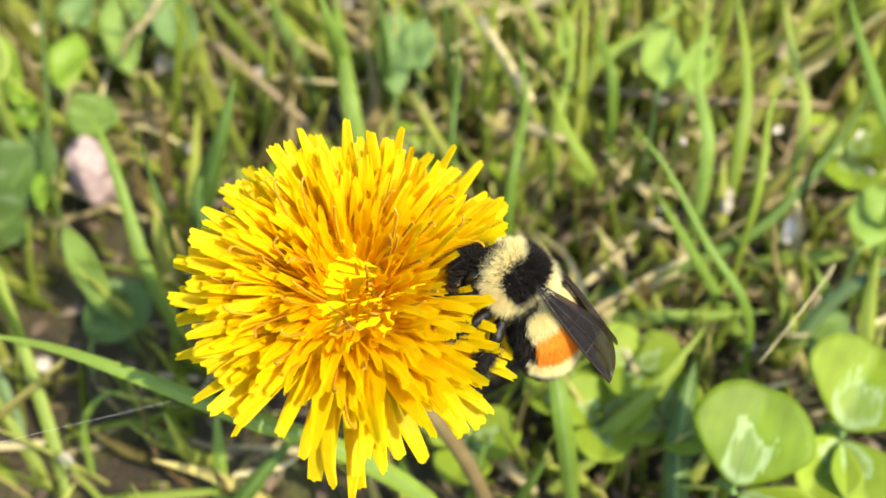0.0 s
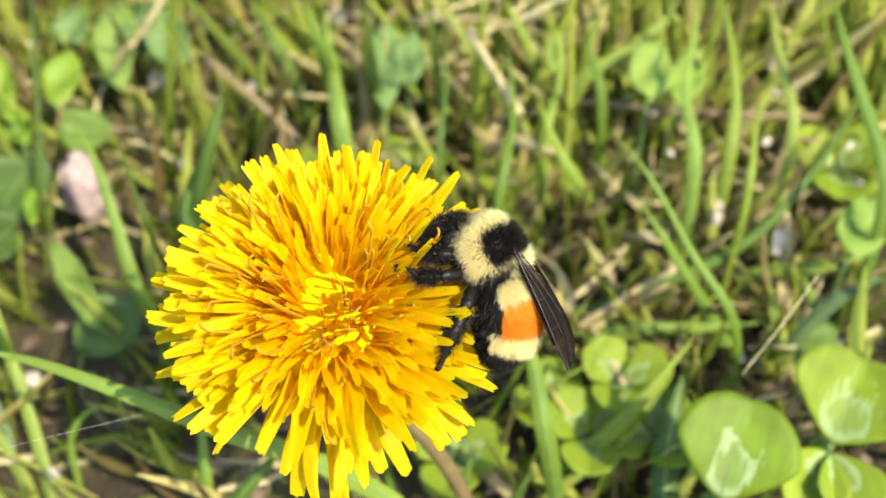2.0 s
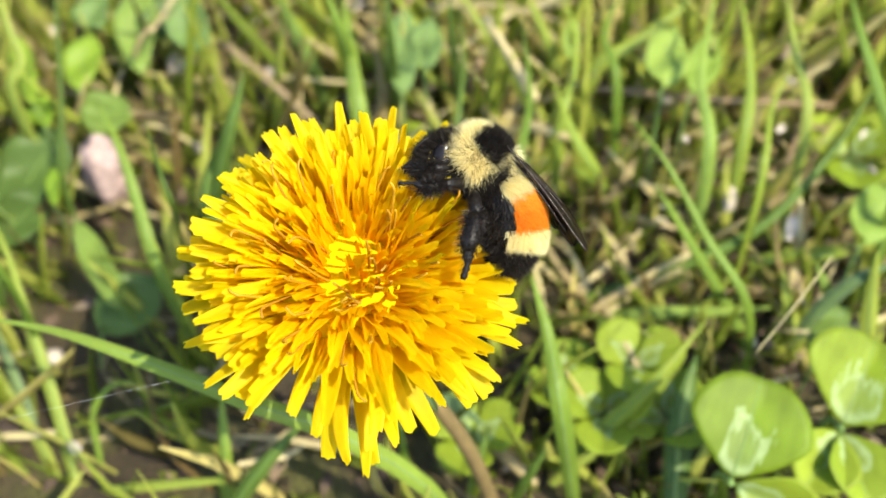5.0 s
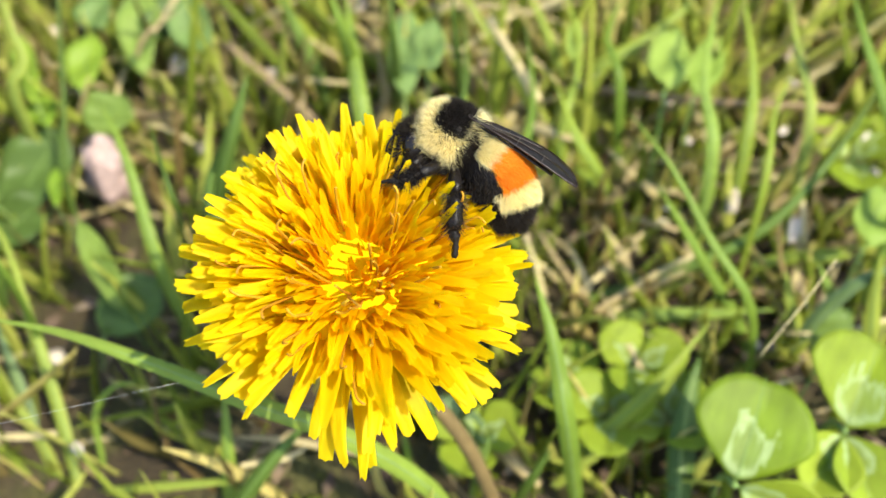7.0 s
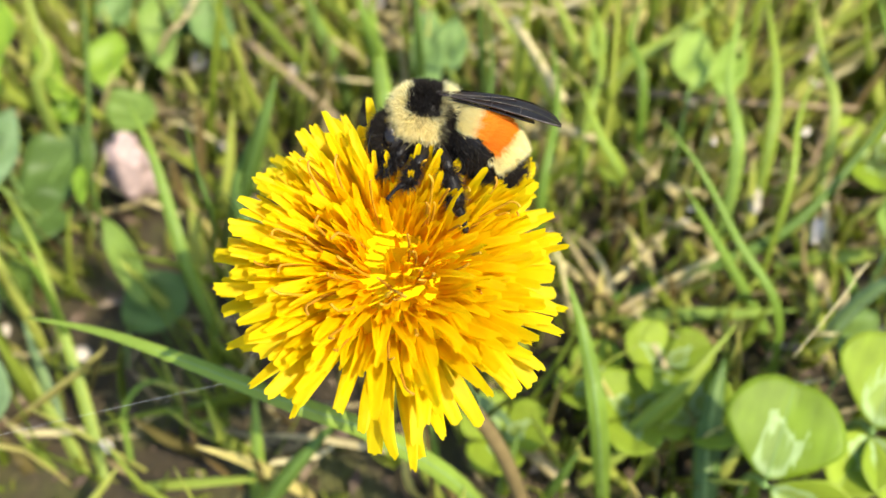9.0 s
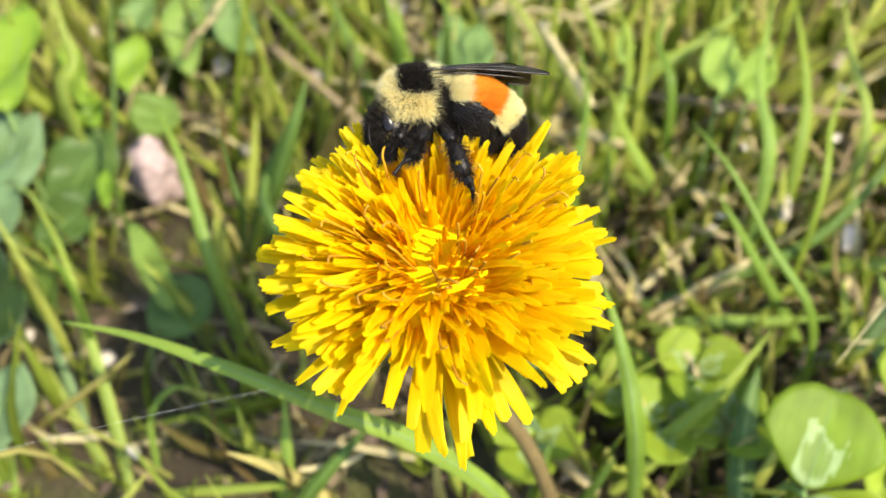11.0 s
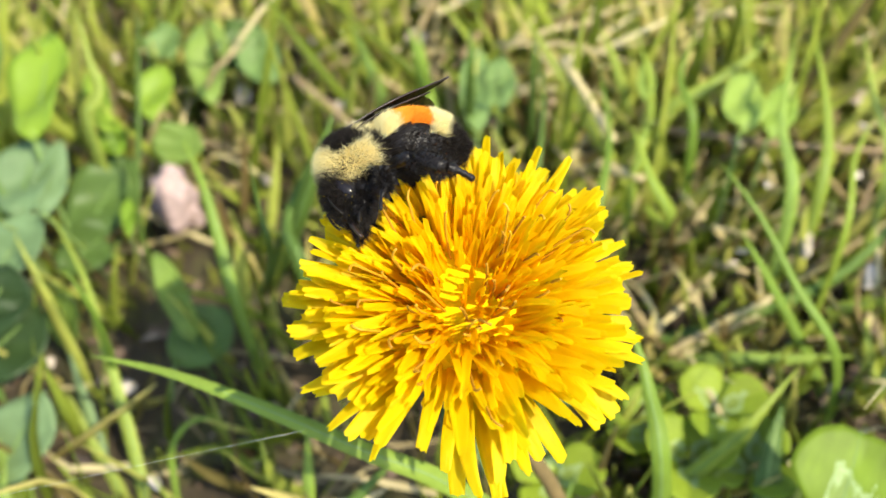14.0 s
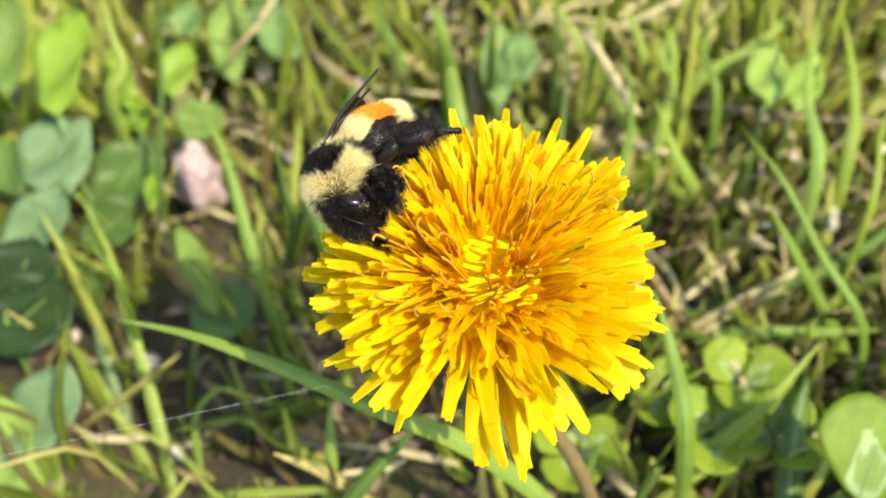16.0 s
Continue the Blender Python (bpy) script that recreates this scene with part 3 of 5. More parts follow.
def aimed_clover(at, leaflets, foot, label):
    """A clover leaf whose leaflets reach from at to the given tips. leaflets: (tip, face, wide, fold, material)."""
    top, base = Vector(at), Vector(foot)
    ob = new("clover_leaf")
    ob.location = base
    d = top - base
    v, f = tube(spline((Vector((0, 0, 0)), d * 0.55 + Vector((0, 0.002, 0.003)), d), 9), [0.0007] * 5 + [0.0006] * 4, 7)
    part("petiole", mesh_of("petiole", v, f, PETIOLE), ob)
    for tip, face, wide, fold, material in leaflets:
        x = Vector(tip) - top
        r = x.length / 2
        x.normalize()
        z = Vector(face)
        z = (z - x * z.dot(x)).normalized()
        m = Matrix.Translation(d) @ Matrix((x, z.cross(x), z)).transposed().to_4x4()
        leaflet = part("leaflet", clover_leaflet_mesh("leaflet", r, wide, fold, material), ob, "", m)
        rib = [(2 * r * u, 0, fold * 0.04 * r - 0.08 * r * (2 * u - 1) ** 2 + 0.0001) for u in [i / 12 for i in range(13)]]
        v, f = tube(rib, [0.022 * r * (1 - 0.7 * i / 12) for i in range(13)], 6)
        part("midrib", mesh_of("midrib", v, f, PETIOLE), leaflet)
    return tagged(ob, label, "clover", "clover leaves")


def weed_leaf(base, tip, width, material=LEAF, label="", blunt=1.0, face=(0, -0.6, 0.8), cup=0.25, droop=0.05):
    """A single broad leaf from its base to its tip, the upper side turned to face."""
    base, tip = Vector(base), Vector(tip)
    x = (tip - base)
    length = x.length
    x.normalize()
    z = Vector(face)
    z = (z - x * z.dot(x)).normalized()
    y = z.cross(x)
    ob = new("weed_leaf", leaf_mesh("weed_leaf", length, width, material, blunt, cup, droop, 1.0))
    ob.matrix_basis = Matrix.Translation(base) @ Matrix((x, y, z)).transposed().to_4x4()
    rib = [(length * u, 0, -droop * length * u * u + 0.1 * 0.1 * width * math.sin(9 * u) + 0.0001) for u in [i / 12 for i in range(13)]]
    v, f = tube(rib, [width * 0.022 * (1 - 0.75 * i / 12) for i in range(13)], 6)
    part("midrib", mesh_of("midrib", v, f, PETIOLE), ob)
    if base.z > 0.006:
        back = ob.matrix_basis.inverted()
        foot = base - Vector((x.x, x.y, 0)) * 0.3 * length
        foot.z = -0.001
        line = spline([back @ q for q in (foot, foot.lerp(base, 0.6) + Vector((0, 0, 0.12 * base.z)), base)], 8)
        v, f = tube(line, [width * 0.035] * 8, 6)
        part("leaf_stalk", mesh_of("leaf_stalk", v, f, PETIOLE), ob)
    return tagged(ob, label or "smooth green broad weed leaf in the grass", "leaf", "weed leaves")


# single growths near the flower, by hand
grass_blade(((0.0061, -0.0046, 0.0299), (-0.0064, -0.0024, 0.0495), (-0.0186, -0.0008, 0.0598), (-0.0342, 0.0058, 0.0638), (-0.0480, 0.0125, 0.0639), (-0.0612, 0.0175, 0.0628)), 0.0034, BLADE, "long arching grey-green grass blade under the flower", 28, (0, -0.35, 0.94))
grass_blade(((0.0332, 0.0021, 0.0000), (0.0290, 0.0027, 0.0395), (0.0283, 0.0142, 0.0462), (0.0265, 0.0238, 0.0515)), 0.0036, BLADE, "upright flat green grass blade behind the flower", 18)
grass_blade(((0.0298, 0.0086, 0.0040), (0.0416, 0.0126, 0.0160), (0.0490, 0.0154, 0.0240), (0.0612, 0.0249, 0.0300)), 0.0036, BLADE_LIME, "pale green grass blade lying across the clover", 18)
grass_blade(((0.0288, 0.0060, 0.0040), (0.0379, 0.0089, 0.0120), (0.0478, 0.0129, 0.0160)), 0.0024, BLADE_LIME, "", 14)
grass_blade(((0.0453, 0.0445, 0.0040), (0.0554, 0.0407, 0.0100), (0.0671, 0.0385, 0.0120), (0.0809, 0.0367, 0.0140)), 0.0040, LEAF_PALE, "pale flattened grass blade lying on the lawn", 14)
grass_blade(((0.0806, 0.0504, 0.0120), (0.0893, 0.0486, 0.0160), (0.1036, 0.0483, 0.0180)), 0.0032, BLADE_LIME, "", 12)
grass_blade(((-0.0074, 0.1136, 0.0000), (-0.0062, 0.1048, 0.0300), (-0.0066, 0.0990, 0.0500), (-0.0086, 0.1023, 0.0600)), 0.0046, BLADE, "", 16)
grass_blade(((-0.0171, 0.1220, 0.0000), (-0.0175, 0.1170, 0.0250), (-0.0207, 0.1191, 0.0400), (-0.0229, 0.1194, 0.0500)), 0.0042, LEAF, "", 16)
grass_blade(((0.0016, 0.1170, 0.0000), (0.0038, 0.1034, 0.0300), (0.0046, 0.0972, 0.0500), (0.0049, 0.1000, 0.0600)), 0.0030, BLADE_DARK, "", 16)
grass_blade(((0.0204, 0.1143, 0.0000), (0.0195, 0.1010, 0.0300), (0.0187, 0.0950, 0.0500), (0.0189, 0.0977, 0.0600)), 0.0026, BLADE_DARK, "", 16)
grass_blade(((0.0516, 0.1194, -0.0000), (0.0457, 0.1098, 0.0250), (0.0408, 0.1093, 0.0400), (0.0366, 0.1095, 0.0500)), 0.0036, BLADE_LIME, "", 16)
grass_blade(((0.0563, 0.0816, 0.0000), (0.0499, 0.0754, 0.0200), (0.0445, 0.0792, 0.0300), (0.0406, 0.0860, 0.0400)), 0.0036, BLADE_LIME, "", 16)
grass_blade(((-0.0466, 0.0615, 0.0200), (-0.0359, 0.0417, 0.0558), (-0.0361, 0.0440, 0.0653), (-0.0366, 0.0482, 0.0739)), 0.0012, BLADE_DARK, "fine dark grass blade beside the flower", 16)
grass_blade(((-0.0505, 0.0779, 0.0000), (-0.0388, 0.0689, 0.0300), (-0.0299, 0.0686, 0.0500), (-0.0248, 0.0746, 0.0600)), 0.0052, BLADE_DARK, "broad deep green grass blade behind the flower", 16)
grass_blade(((-0.0381, 0.0099, 0.0000), (-0.0341, 0.0112, 0.0180), (-0.0327, 0.0204, 0.0300)), 0.0036, BLADE, "", 12)
grass_blade(((-0.0344, 0.0048, 0.0100), (-0.0263, 0.0083, 0.0200), (-0.0163, 0.0137, 0.0280)), 0.0036, BLADE_DARK, "", 14)
grass_blade(((-0.0612, 0.0136, 0.0060), (-0.0446, 0.0114, 0.0100), (-0.0265, 0.0092, 0.0140)), 0.0022, BLADE_LIME, "", 12, (0, -0.3, 0.95))
grass_blade(((0.0197, 0.0020, 0.0050), (0.0232, 0.0009, 0.0200), (0.0269, 0.0028, 0.0280)), 0.0024, BLADE_DARK, "", 12)
grass_blade(((0.0778, 0.0326, 0.0000), (0.0737, 0.0385, 0.0100), (0.0624, 0.0461, 0.0300), (0.0560, 0.0521, 0.0400)), 0.0030, BLADE, "", 16)
grass_blade(((0.0397, 0.0499, 0.0040), (0.0639, 0.0508, 0.0120), (0.0840, 0.0550, 0.0200), (0.1003, 0.0659, 0.0300), (0.1109, 0.0756, 0.0400)), 0.0030, BLADE_DARK, "", 20)
grass_blade(((0.0446, 0.0871, 0.0000), (0.0471, 0.0874, 0.0100), (0.0546, 0.0765, 0.0080)), 0.0036, BLADE_LIME, "", 12)
grass_blade(((-0.0811, 0.0415, 0.0000), (-0.0770, 0.0435, 0.0200), (-0.0741, 0.0434, 0.0400), (-0.0770, 0.0471, 0.0500)), 0.0022, BLADE, "", 14)
grass_blade(((0.0004, 0.0060, 0.0000), (0.0003, 0.0114, 0.0150), (0.0001, 0.0162, 0.0200)), 0.0018, BLADE, "", 10)
grass_blade(((0.0119, 0.0049, 0.0000), (0.0143, 0.0077, 0.0120), (0.0173, 0.0119, 0.0200)), 0.0024, LEAF, "", 10)
grass_blade(((-0.0705, 0.0146, 0.0000), (-0.0725, 0.0252, 0.0067), (-0.0758, 0.0379, 0.0163), (-0.0789, 0.0479, 0.0236), (-0.0830, 0.0606, 0.0319), (-0.0901, 0.0729, 0.0386)), 0.0029, BLADE_LIME, "long yellow-green grass blade curving upward", 24)
grass_blade(((-0.0742, 0.0169, 0.0000), (-0.0795, 0.0265, 0.0028), (-0.0847, 0.0343, 0.0070), (-0.0898, 0.0438, 0.0139)), 0.0030, BLADE_LIME, "bright yellow-green young grass blade", 16)
grass_blade(((-0.0790, 0.0171, 0.0000), (-0.0863, 0.0247, 0.0015), (-0.0929, 0.0316, 0.0063)), 0.0023, BLADE_LIME, "bright yellow-green young grass blade", 14)
grass_blade(((-0.0830, 0.0294, 0.0002), (-0.0856, 0.0388, 0.0069), (-0.0899, 0.0516, 0.0166)), 0.0038, LEAF_GREY, "dull grey-green grass blade", 14)
grass_blade(((-0.0631, 0.0184, 0.0085), (-0.0629, 0.0250, 0.0167), (-0.0584, 0.0281, 0.0218), (-0.0526, 0.0290, 0.0223)), 0.0016, BLADE, "thin arched grass blade", 14)
grass_blade(((-0.0896, 0.1048, 0.0368), (-0.0852, 0.1086, 0.0439), (-0.0863, 0.1133, 0.0505), (-0.0872, 0.1200, 0.0588)), 0.0036, BLADE_LIME, "upright lime green grass blade", 14)
grass_blade(((-0.0780, 0.0852, 0.0237), (-0.0750, 0.0967, 0.0386), (-0.0726, 0.1106, 0.0543), (-0.0718, 0.1168, 0.0609)), 0.0016, BLADE_DARK, "", 12)
grass_blade(((-0.0507, 0.0555, 0.0264), (-0.0531, 0.0653, 0.0361), (-0.0561, 0.0755, 0.0436), (-0.0603, 0.0843, 0.0486)), 0.0032, BLADE, "", 16)
grass_blade(((0.0706, 0.0277, 0.0273), (0.0633, 0.0384, 0.0383), (0.0569, 0.0495, 0.0482), (0.0501, 0.0590, 0.0543)), 0.0020, BLADE, "thin dark green grass blade leaning over the clover", 20)
grass_blade(((0.0533, 0.1018, 0.0283), (0.0633, 0.1048, 0.0334), (0.0754, 0.1111, 0.0373), (0.0805, 0.1159, 0.0400)), 0.0042, BLADE_LIME, "", 14)
grass_blade(((0.1051, 0.0479, 0.0376), (0.1046, 0.0646, 0.0470), (0.1040, 0.0780, 0.0525), (0.1047, 0.0888, 0.0559)), 0.0035, BLADE, "long green grass blade at the edge of the lawn patch", 16)
grass_blade(((0.0512, -0.0021, 0.0098), (0.0546, 0.0108, 0.0162), (0.0599, 0.0227, 0.0207)), 0.0060, LEAF_DARK, "broad dark green grass blade between the clover", 12)

# lime and pale upright blades, partly there to brighten the far corner
grass_blade(((0.0831, 0.0737, 0.0283), (0.0880, 0.0903, 0.0352), (0.0899, 0.1118, 0.0433)), 0.0034, BLADE_LIME, "yellow-green upright grass blade", 14)
grass_blade(((0.0944, 0.0698, 0.0356), (0.0963, 0.0879, 0.0410), (0.0992, 0.1067, 0.0457)), 0.0028, BLADE_LIME, "yellow-green upright grass blade", 14)
grass_blade(((0.0712, 0.0642, 0.0359), (0.0729, 0.0811, 0.0416), (0.0810, 0.1030, 0.0489)), 0.0033, LEAF_PALE, "pale soft upright grass blade", 14)
grass_blade(((0.0428, 0.0855, 0.0280), (0.0489, 0.1016, 0.0344), (0.0485, 0.1225, 0.0408)), 0.0027, BLADE_LIME, "yellow-green upright grass blade", 14)
grass_blade(((0.0570, 0.0916, 0.0331), (0.0563, 0.1052, 0.0374), (0.0637, 0.1185, 0.0417)), 0.0025, BLADE, "", 14)
grass_blade(((0.0801, 0.0550, 0.0338), (0.0853, 0.0696, 0.0404), (0.0926, 0.0797, 0.0434)), 0.0017, BLADE_LIME, "", 14)
grass_blade(((0.0291, 0.0650, 0.0307), (0.0348, 0.0829, 0.0385), (0.0360, 0.1051, 0.0433)), 0.0023, BLADE, "", 14)
grass_blade(((0.0173, 0.0739, 0.0375), (0.0207, 0.0910, 0.0434), (0.0215, 0.1118, 0.0497)), 0.0015, BLADE_DARK, "", 14)
grass_blade(((-0.0043, 0.0857, 0.0362), (-0.0054, 0.1017, 0.0412), (-0.0068, 0.1213, 0.0464)), 0.0045, BLADE, "broad soft green grass blade", 14)
grass_blade(((-0.0346, 0.0557, 0.0349), (-0.0375, 0.0670, 0.0387), (-0.0291, 0.0849, 0.0454)), 0.0036, BLADE_DARK, "broad dark green grass blade", 14)
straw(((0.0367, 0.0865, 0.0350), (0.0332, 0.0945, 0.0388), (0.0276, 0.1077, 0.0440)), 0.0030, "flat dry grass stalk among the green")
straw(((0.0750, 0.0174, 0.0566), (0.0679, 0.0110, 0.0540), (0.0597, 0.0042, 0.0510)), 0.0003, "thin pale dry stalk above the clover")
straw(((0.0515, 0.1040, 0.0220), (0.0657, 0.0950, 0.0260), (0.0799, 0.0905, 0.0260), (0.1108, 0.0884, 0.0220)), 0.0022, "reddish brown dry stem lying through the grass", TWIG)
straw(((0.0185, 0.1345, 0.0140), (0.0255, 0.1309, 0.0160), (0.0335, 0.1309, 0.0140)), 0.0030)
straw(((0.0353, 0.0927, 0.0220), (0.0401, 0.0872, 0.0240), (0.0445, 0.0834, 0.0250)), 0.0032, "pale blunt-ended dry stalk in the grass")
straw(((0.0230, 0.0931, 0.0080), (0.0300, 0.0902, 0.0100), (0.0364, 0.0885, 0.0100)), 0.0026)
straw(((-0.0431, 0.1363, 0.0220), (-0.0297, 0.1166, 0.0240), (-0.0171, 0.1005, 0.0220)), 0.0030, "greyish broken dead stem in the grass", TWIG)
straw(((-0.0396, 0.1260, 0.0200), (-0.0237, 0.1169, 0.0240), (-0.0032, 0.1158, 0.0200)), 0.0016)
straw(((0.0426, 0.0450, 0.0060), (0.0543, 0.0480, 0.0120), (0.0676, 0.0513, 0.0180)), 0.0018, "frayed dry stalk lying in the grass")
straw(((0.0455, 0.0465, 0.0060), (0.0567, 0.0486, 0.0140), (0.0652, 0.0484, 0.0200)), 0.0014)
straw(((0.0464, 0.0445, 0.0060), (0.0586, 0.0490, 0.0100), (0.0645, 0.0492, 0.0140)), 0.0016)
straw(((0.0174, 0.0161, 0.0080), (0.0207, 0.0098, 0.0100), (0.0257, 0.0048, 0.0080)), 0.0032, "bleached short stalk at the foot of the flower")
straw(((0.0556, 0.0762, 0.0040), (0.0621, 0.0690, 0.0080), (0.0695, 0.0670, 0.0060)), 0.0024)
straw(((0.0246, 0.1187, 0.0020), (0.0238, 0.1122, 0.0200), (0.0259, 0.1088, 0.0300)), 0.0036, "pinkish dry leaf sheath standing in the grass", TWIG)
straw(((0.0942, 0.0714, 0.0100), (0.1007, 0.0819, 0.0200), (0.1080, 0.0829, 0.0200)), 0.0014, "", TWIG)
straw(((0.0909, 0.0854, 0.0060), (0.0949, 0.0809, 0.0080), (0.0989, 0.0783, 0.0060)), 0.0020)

for at, length, width, turn, tilt in (
        ((-0.0592, 0.1348, 0.0180), 0.0075, 0.0048, 80, 50), ((0.0781, 0.0649, 0.0180), 0.0088, 0.0042, 65, 55), ((0.0895, 0.0555, 0.0170), 0.0088, 0.0042, 60, 50),
        ((0.1092, 0.1135, 0.0180), 0.0068, 0.0046, 20, 40), ((-0.0083, 0.1640, 0.0120), 0.0070, 0.0050, 10, 30), ((-0.0409, 0.1658, 0.0120), 0.0075, 0.0040, 110, 40),
        ((-0.0657, 0.0179, 0.0160), 0.0042, 0.0024, 130, 40), ((-0.0562, 0.1458, 0.0100), 0.0050, 0.0036, 130, 30), ((0.0652, 0.0694, 0.0060), 0.0040, 0.0030, 15, 30),
        ((0.0752, 0.0310, 0.0100), 0.0034, 0.0028, 70, 40), ((-0.0800, 0.0481, 0.0060), 0.0046, 0.0030, 170, 20), ((-0.0515, 0.1084, 0.0100), 0.0050, 0.0034, 80, 40),
        ((0.1021, 0.1285, 0.0100), 0.0045, 0.0030, 40, 30), ((0.1297, 0.1281, 0.0120), 0.0055, 0.0030, 110, 40), ((0.0992, 0.0252, 0.0080), 0.0036, 0.0026, 95, 40),
        ((0.0708, 0.0964, 0.0220), 0.0040, 0.0026, 20, 30), ((0.0541, 0.0804, 0.0060), 0.0042, 0.0030, 60, 40), ((-0.1048, 0.1677, 0.0100), 0.0050, 0.0036, 50, 40),
        ((-0.0991, 0.0543, 0.0080), 0.0048, 0.0026, 75, 40), ((-0.0785, 0.0462, 0.0080), 0.0042, 0.0026, 20, 30), ((-0.0310, 0.1251, 0.0200), 0.0046, 0.0026, 40, 40)):
    flake(at, length, width, turn, tilt)
# nine pale flakes in place of small bright glints among the grass
rng = random.Random(8)
for i in range(9):
    y = rng.uniform(0.055, 0.17)
    flake((rng.uniform(0.05, 0.09 + 0.35 * y), y, rng.uniform(0.016, 0.036)), rng.uniform(0.002, 0.0048), rng.uniform(0.0012, 0.0024), rng.uniform(0, 180), rng.uniform(20, 60),
          "small pale flake in place of a bright glint")

grass_blade(((0.0855, 0.0305, 0.0020), (0.0887, 0.0326, 0.0160), (0.0943, 0.0334, 0.0260), (0.1011, 0.0338, 0.0300)), 0.0040, LEAF_GREY, "pale broad grass blade above the clover", 14)
grass_blade(((0.0889, 0.0331, 0.0020), (0.0848, 0.0374, 0.0140), (0.0827, 0.0408, 0.0220)), 0.0034, BLADE_LIME, "", 12)
grass_blade(((0.0997, 0.0348, 0.0020), (0.0909, 0.0353, 0.0200), (0.0859, 0.0357, 0.0300)), 0.0034, LEAF, "", 12)
grass_blade(((0.0889, 0.0478, 0.0140), (0.0929, 0.0461, 0.0180), (0.0992, 0.0447, 0.0200)), 0.0040, BLADE_LIME, "pale flattened grass blade lying on the lawn", 12)
grass_blade(((0.1024, 0.0286, 0.0020), (0.0984, 0.0316, 0.0200), (0.0958, 0.0333, 0.0350)), 0.0044, BLADE_LIME, "", 14)
weed_leaf((0.0800, 0.0160, 0.0245), (0.0879, 0.0253, 0.0296), 0.0075, LEAF, "small smooth green leaf above the clover", 0.9)

# clover by the flower
aimed_clover((0.0566, -0.0077, 0.0293), (((0.0650, 0.0076, 0.0379), (-0.1, -0.6, 0.8), 1.08, 0.16, CLOVER), ((0.0702, -0.0149, 0.0260), (-0.2, -0.8, 0.6), 0.8, 0.3, CLOVER_LIME)), (0.0600, 0.0020, -0.002), "large round clover leaf with a pale feathered mark")
aimed_clover((0.0804, 0.0023, 0.0246), (((0.0906, 0.0166, 0.0311), (-0.25, -0.6, 0.75), 1.25, 0.50, CLOVER_LIME), ((0.0704, -0.0081, 0.0238), (-0.35, -0.55, 0.75), 0.85, 0.45, CLOVER_LIME), ((0.0810, -0.0115, 0.0224), (0.15, -0.6, 0.8), 0.95, 0.45, CLOVER_LIME)), (0.0850, 0.0120, -0.002), "fresh lime green folded clover leaf with pale marks")
clover((0.0408, 0.0157, 0.0130), 0.0056, 140, (0.002, 0.004), (25, 32, 20), 115)
clover((0.0490, 0.0255, 0.0150), 0.0054, 130, (0.002, 0.003), (20, 30, 25), 118)
clover((0.0532, 0.0144, 0.0120), 0.0050, 60, (0.002, 0.004), (25, 35, 15), 120)
clover((0.0350, 0.0243, 0.0100), 0.0048, 200, (0.002, 0.004), (25, 30, 25), 120)
clover((0.0138, 0.0149, 0.0100), 0.0060, 130, (0.002, 0.004), (20, 30, 25), 120)

# broad weed leaves
weed_leaf((-0.0627, 0.0543, 0.0140), (-0.0675, 0.0644, 0.0340), 0.0066, LEAF, "oval smooth green weed leaf standing in the grass", 0.85)
weed_leaf((0.0172, 0.0149, 0.0040), (0.0085, 0.0203, 0.0200), 0.0058, LEAF_GREY)
weed_leaf((-0.0981, 0.0946, 0.0415), (-0.0960, 0.1204, 0.0543), 0.0160, LIMELEAF, "bright lime green leaf standing in the grass", 1.00, (-0.2500, -0.6000, 0.7500), 0.30, 0.05)
weed_leaf((-0.1171, 0.1350, 0.0502), (-0.1180, 0.1110, 0.0365), 0.0108, LEAF, "", 1.00, (0, -0.6, 0.8), 0.25, 0.05)
weed_leaf((-0.1034, 0.0808, 0.0301), (-0.1012, 0.1009, 0.0378), 0.0142, LEAF_GREY, "large dusty grey-green leaf", 1.00, (0, -0.6, 0.8), 0.30, 0.05)
weed_leaf((-0.0990, 0.0813, 0.0290), (-0.0950, 0.1001, 0.0369), 0.0075, LEAF_GREY, "dusty grey-green leaf with a pale edge", 1.00, (0.6000, -0.6000, 0.5000), 0.30, 0.05)
weed_leaf((-0.0976, 0.0816, 0.0305), (-0.1120, 0.0653, 0.0237), 0.0118, LEAF_GREY, "dusty grey-green leaf with a pale midrib", 0.90, (0, -0.6, 0.8), 0.25, 0.05)
weed_leaf((-0.1064, 0.0823, 0.0288), (-0.1202, 0.0964, 0.0347), 0.0109, LEAF, "smooth green leaf over the grey one", 1.00, (0, -0.6, 0.8), 0.25, 0.05)
# both leaves carry the shade over them in their own colour
weed_leaf((-0.1105, 0.0448, 0.0194), (-0.0939, 0.0588, 0.0255), 0.0187, LEAF_SHADE, "large leaf with deep shade painted into its colour", 1.00, (0, -0.6, 0.8), 0.25, 0.05)
weed_leaf((-0.1063, 0.0502, 0.0239), (-0.1013, 0.0665, 0.0310), 0.0175, LEAF_SHADE, "", 1.00, (0, -0.6, 0.8), 0.25, 0.05)
weed_leaf((-0.1054, 0.0229, 0.0059), (-0.0932, 0.0421, 0.0166), 0.0153, LEAF_GREY, "dusty grey-green leaf low in the grass", 1.00, (-0.2000, -0.6000, 0.7800), 0.10, 0.05)
weed_leaf((-0.1113, 0.0372, 0.0130), (-0.1014, 0.0155, 0.0047), 0.0157, LEAF_PALE, "pale grey-green leaf low in the grass", 1.00, (0, -0.6, 0.8), 0.25, 0.05)
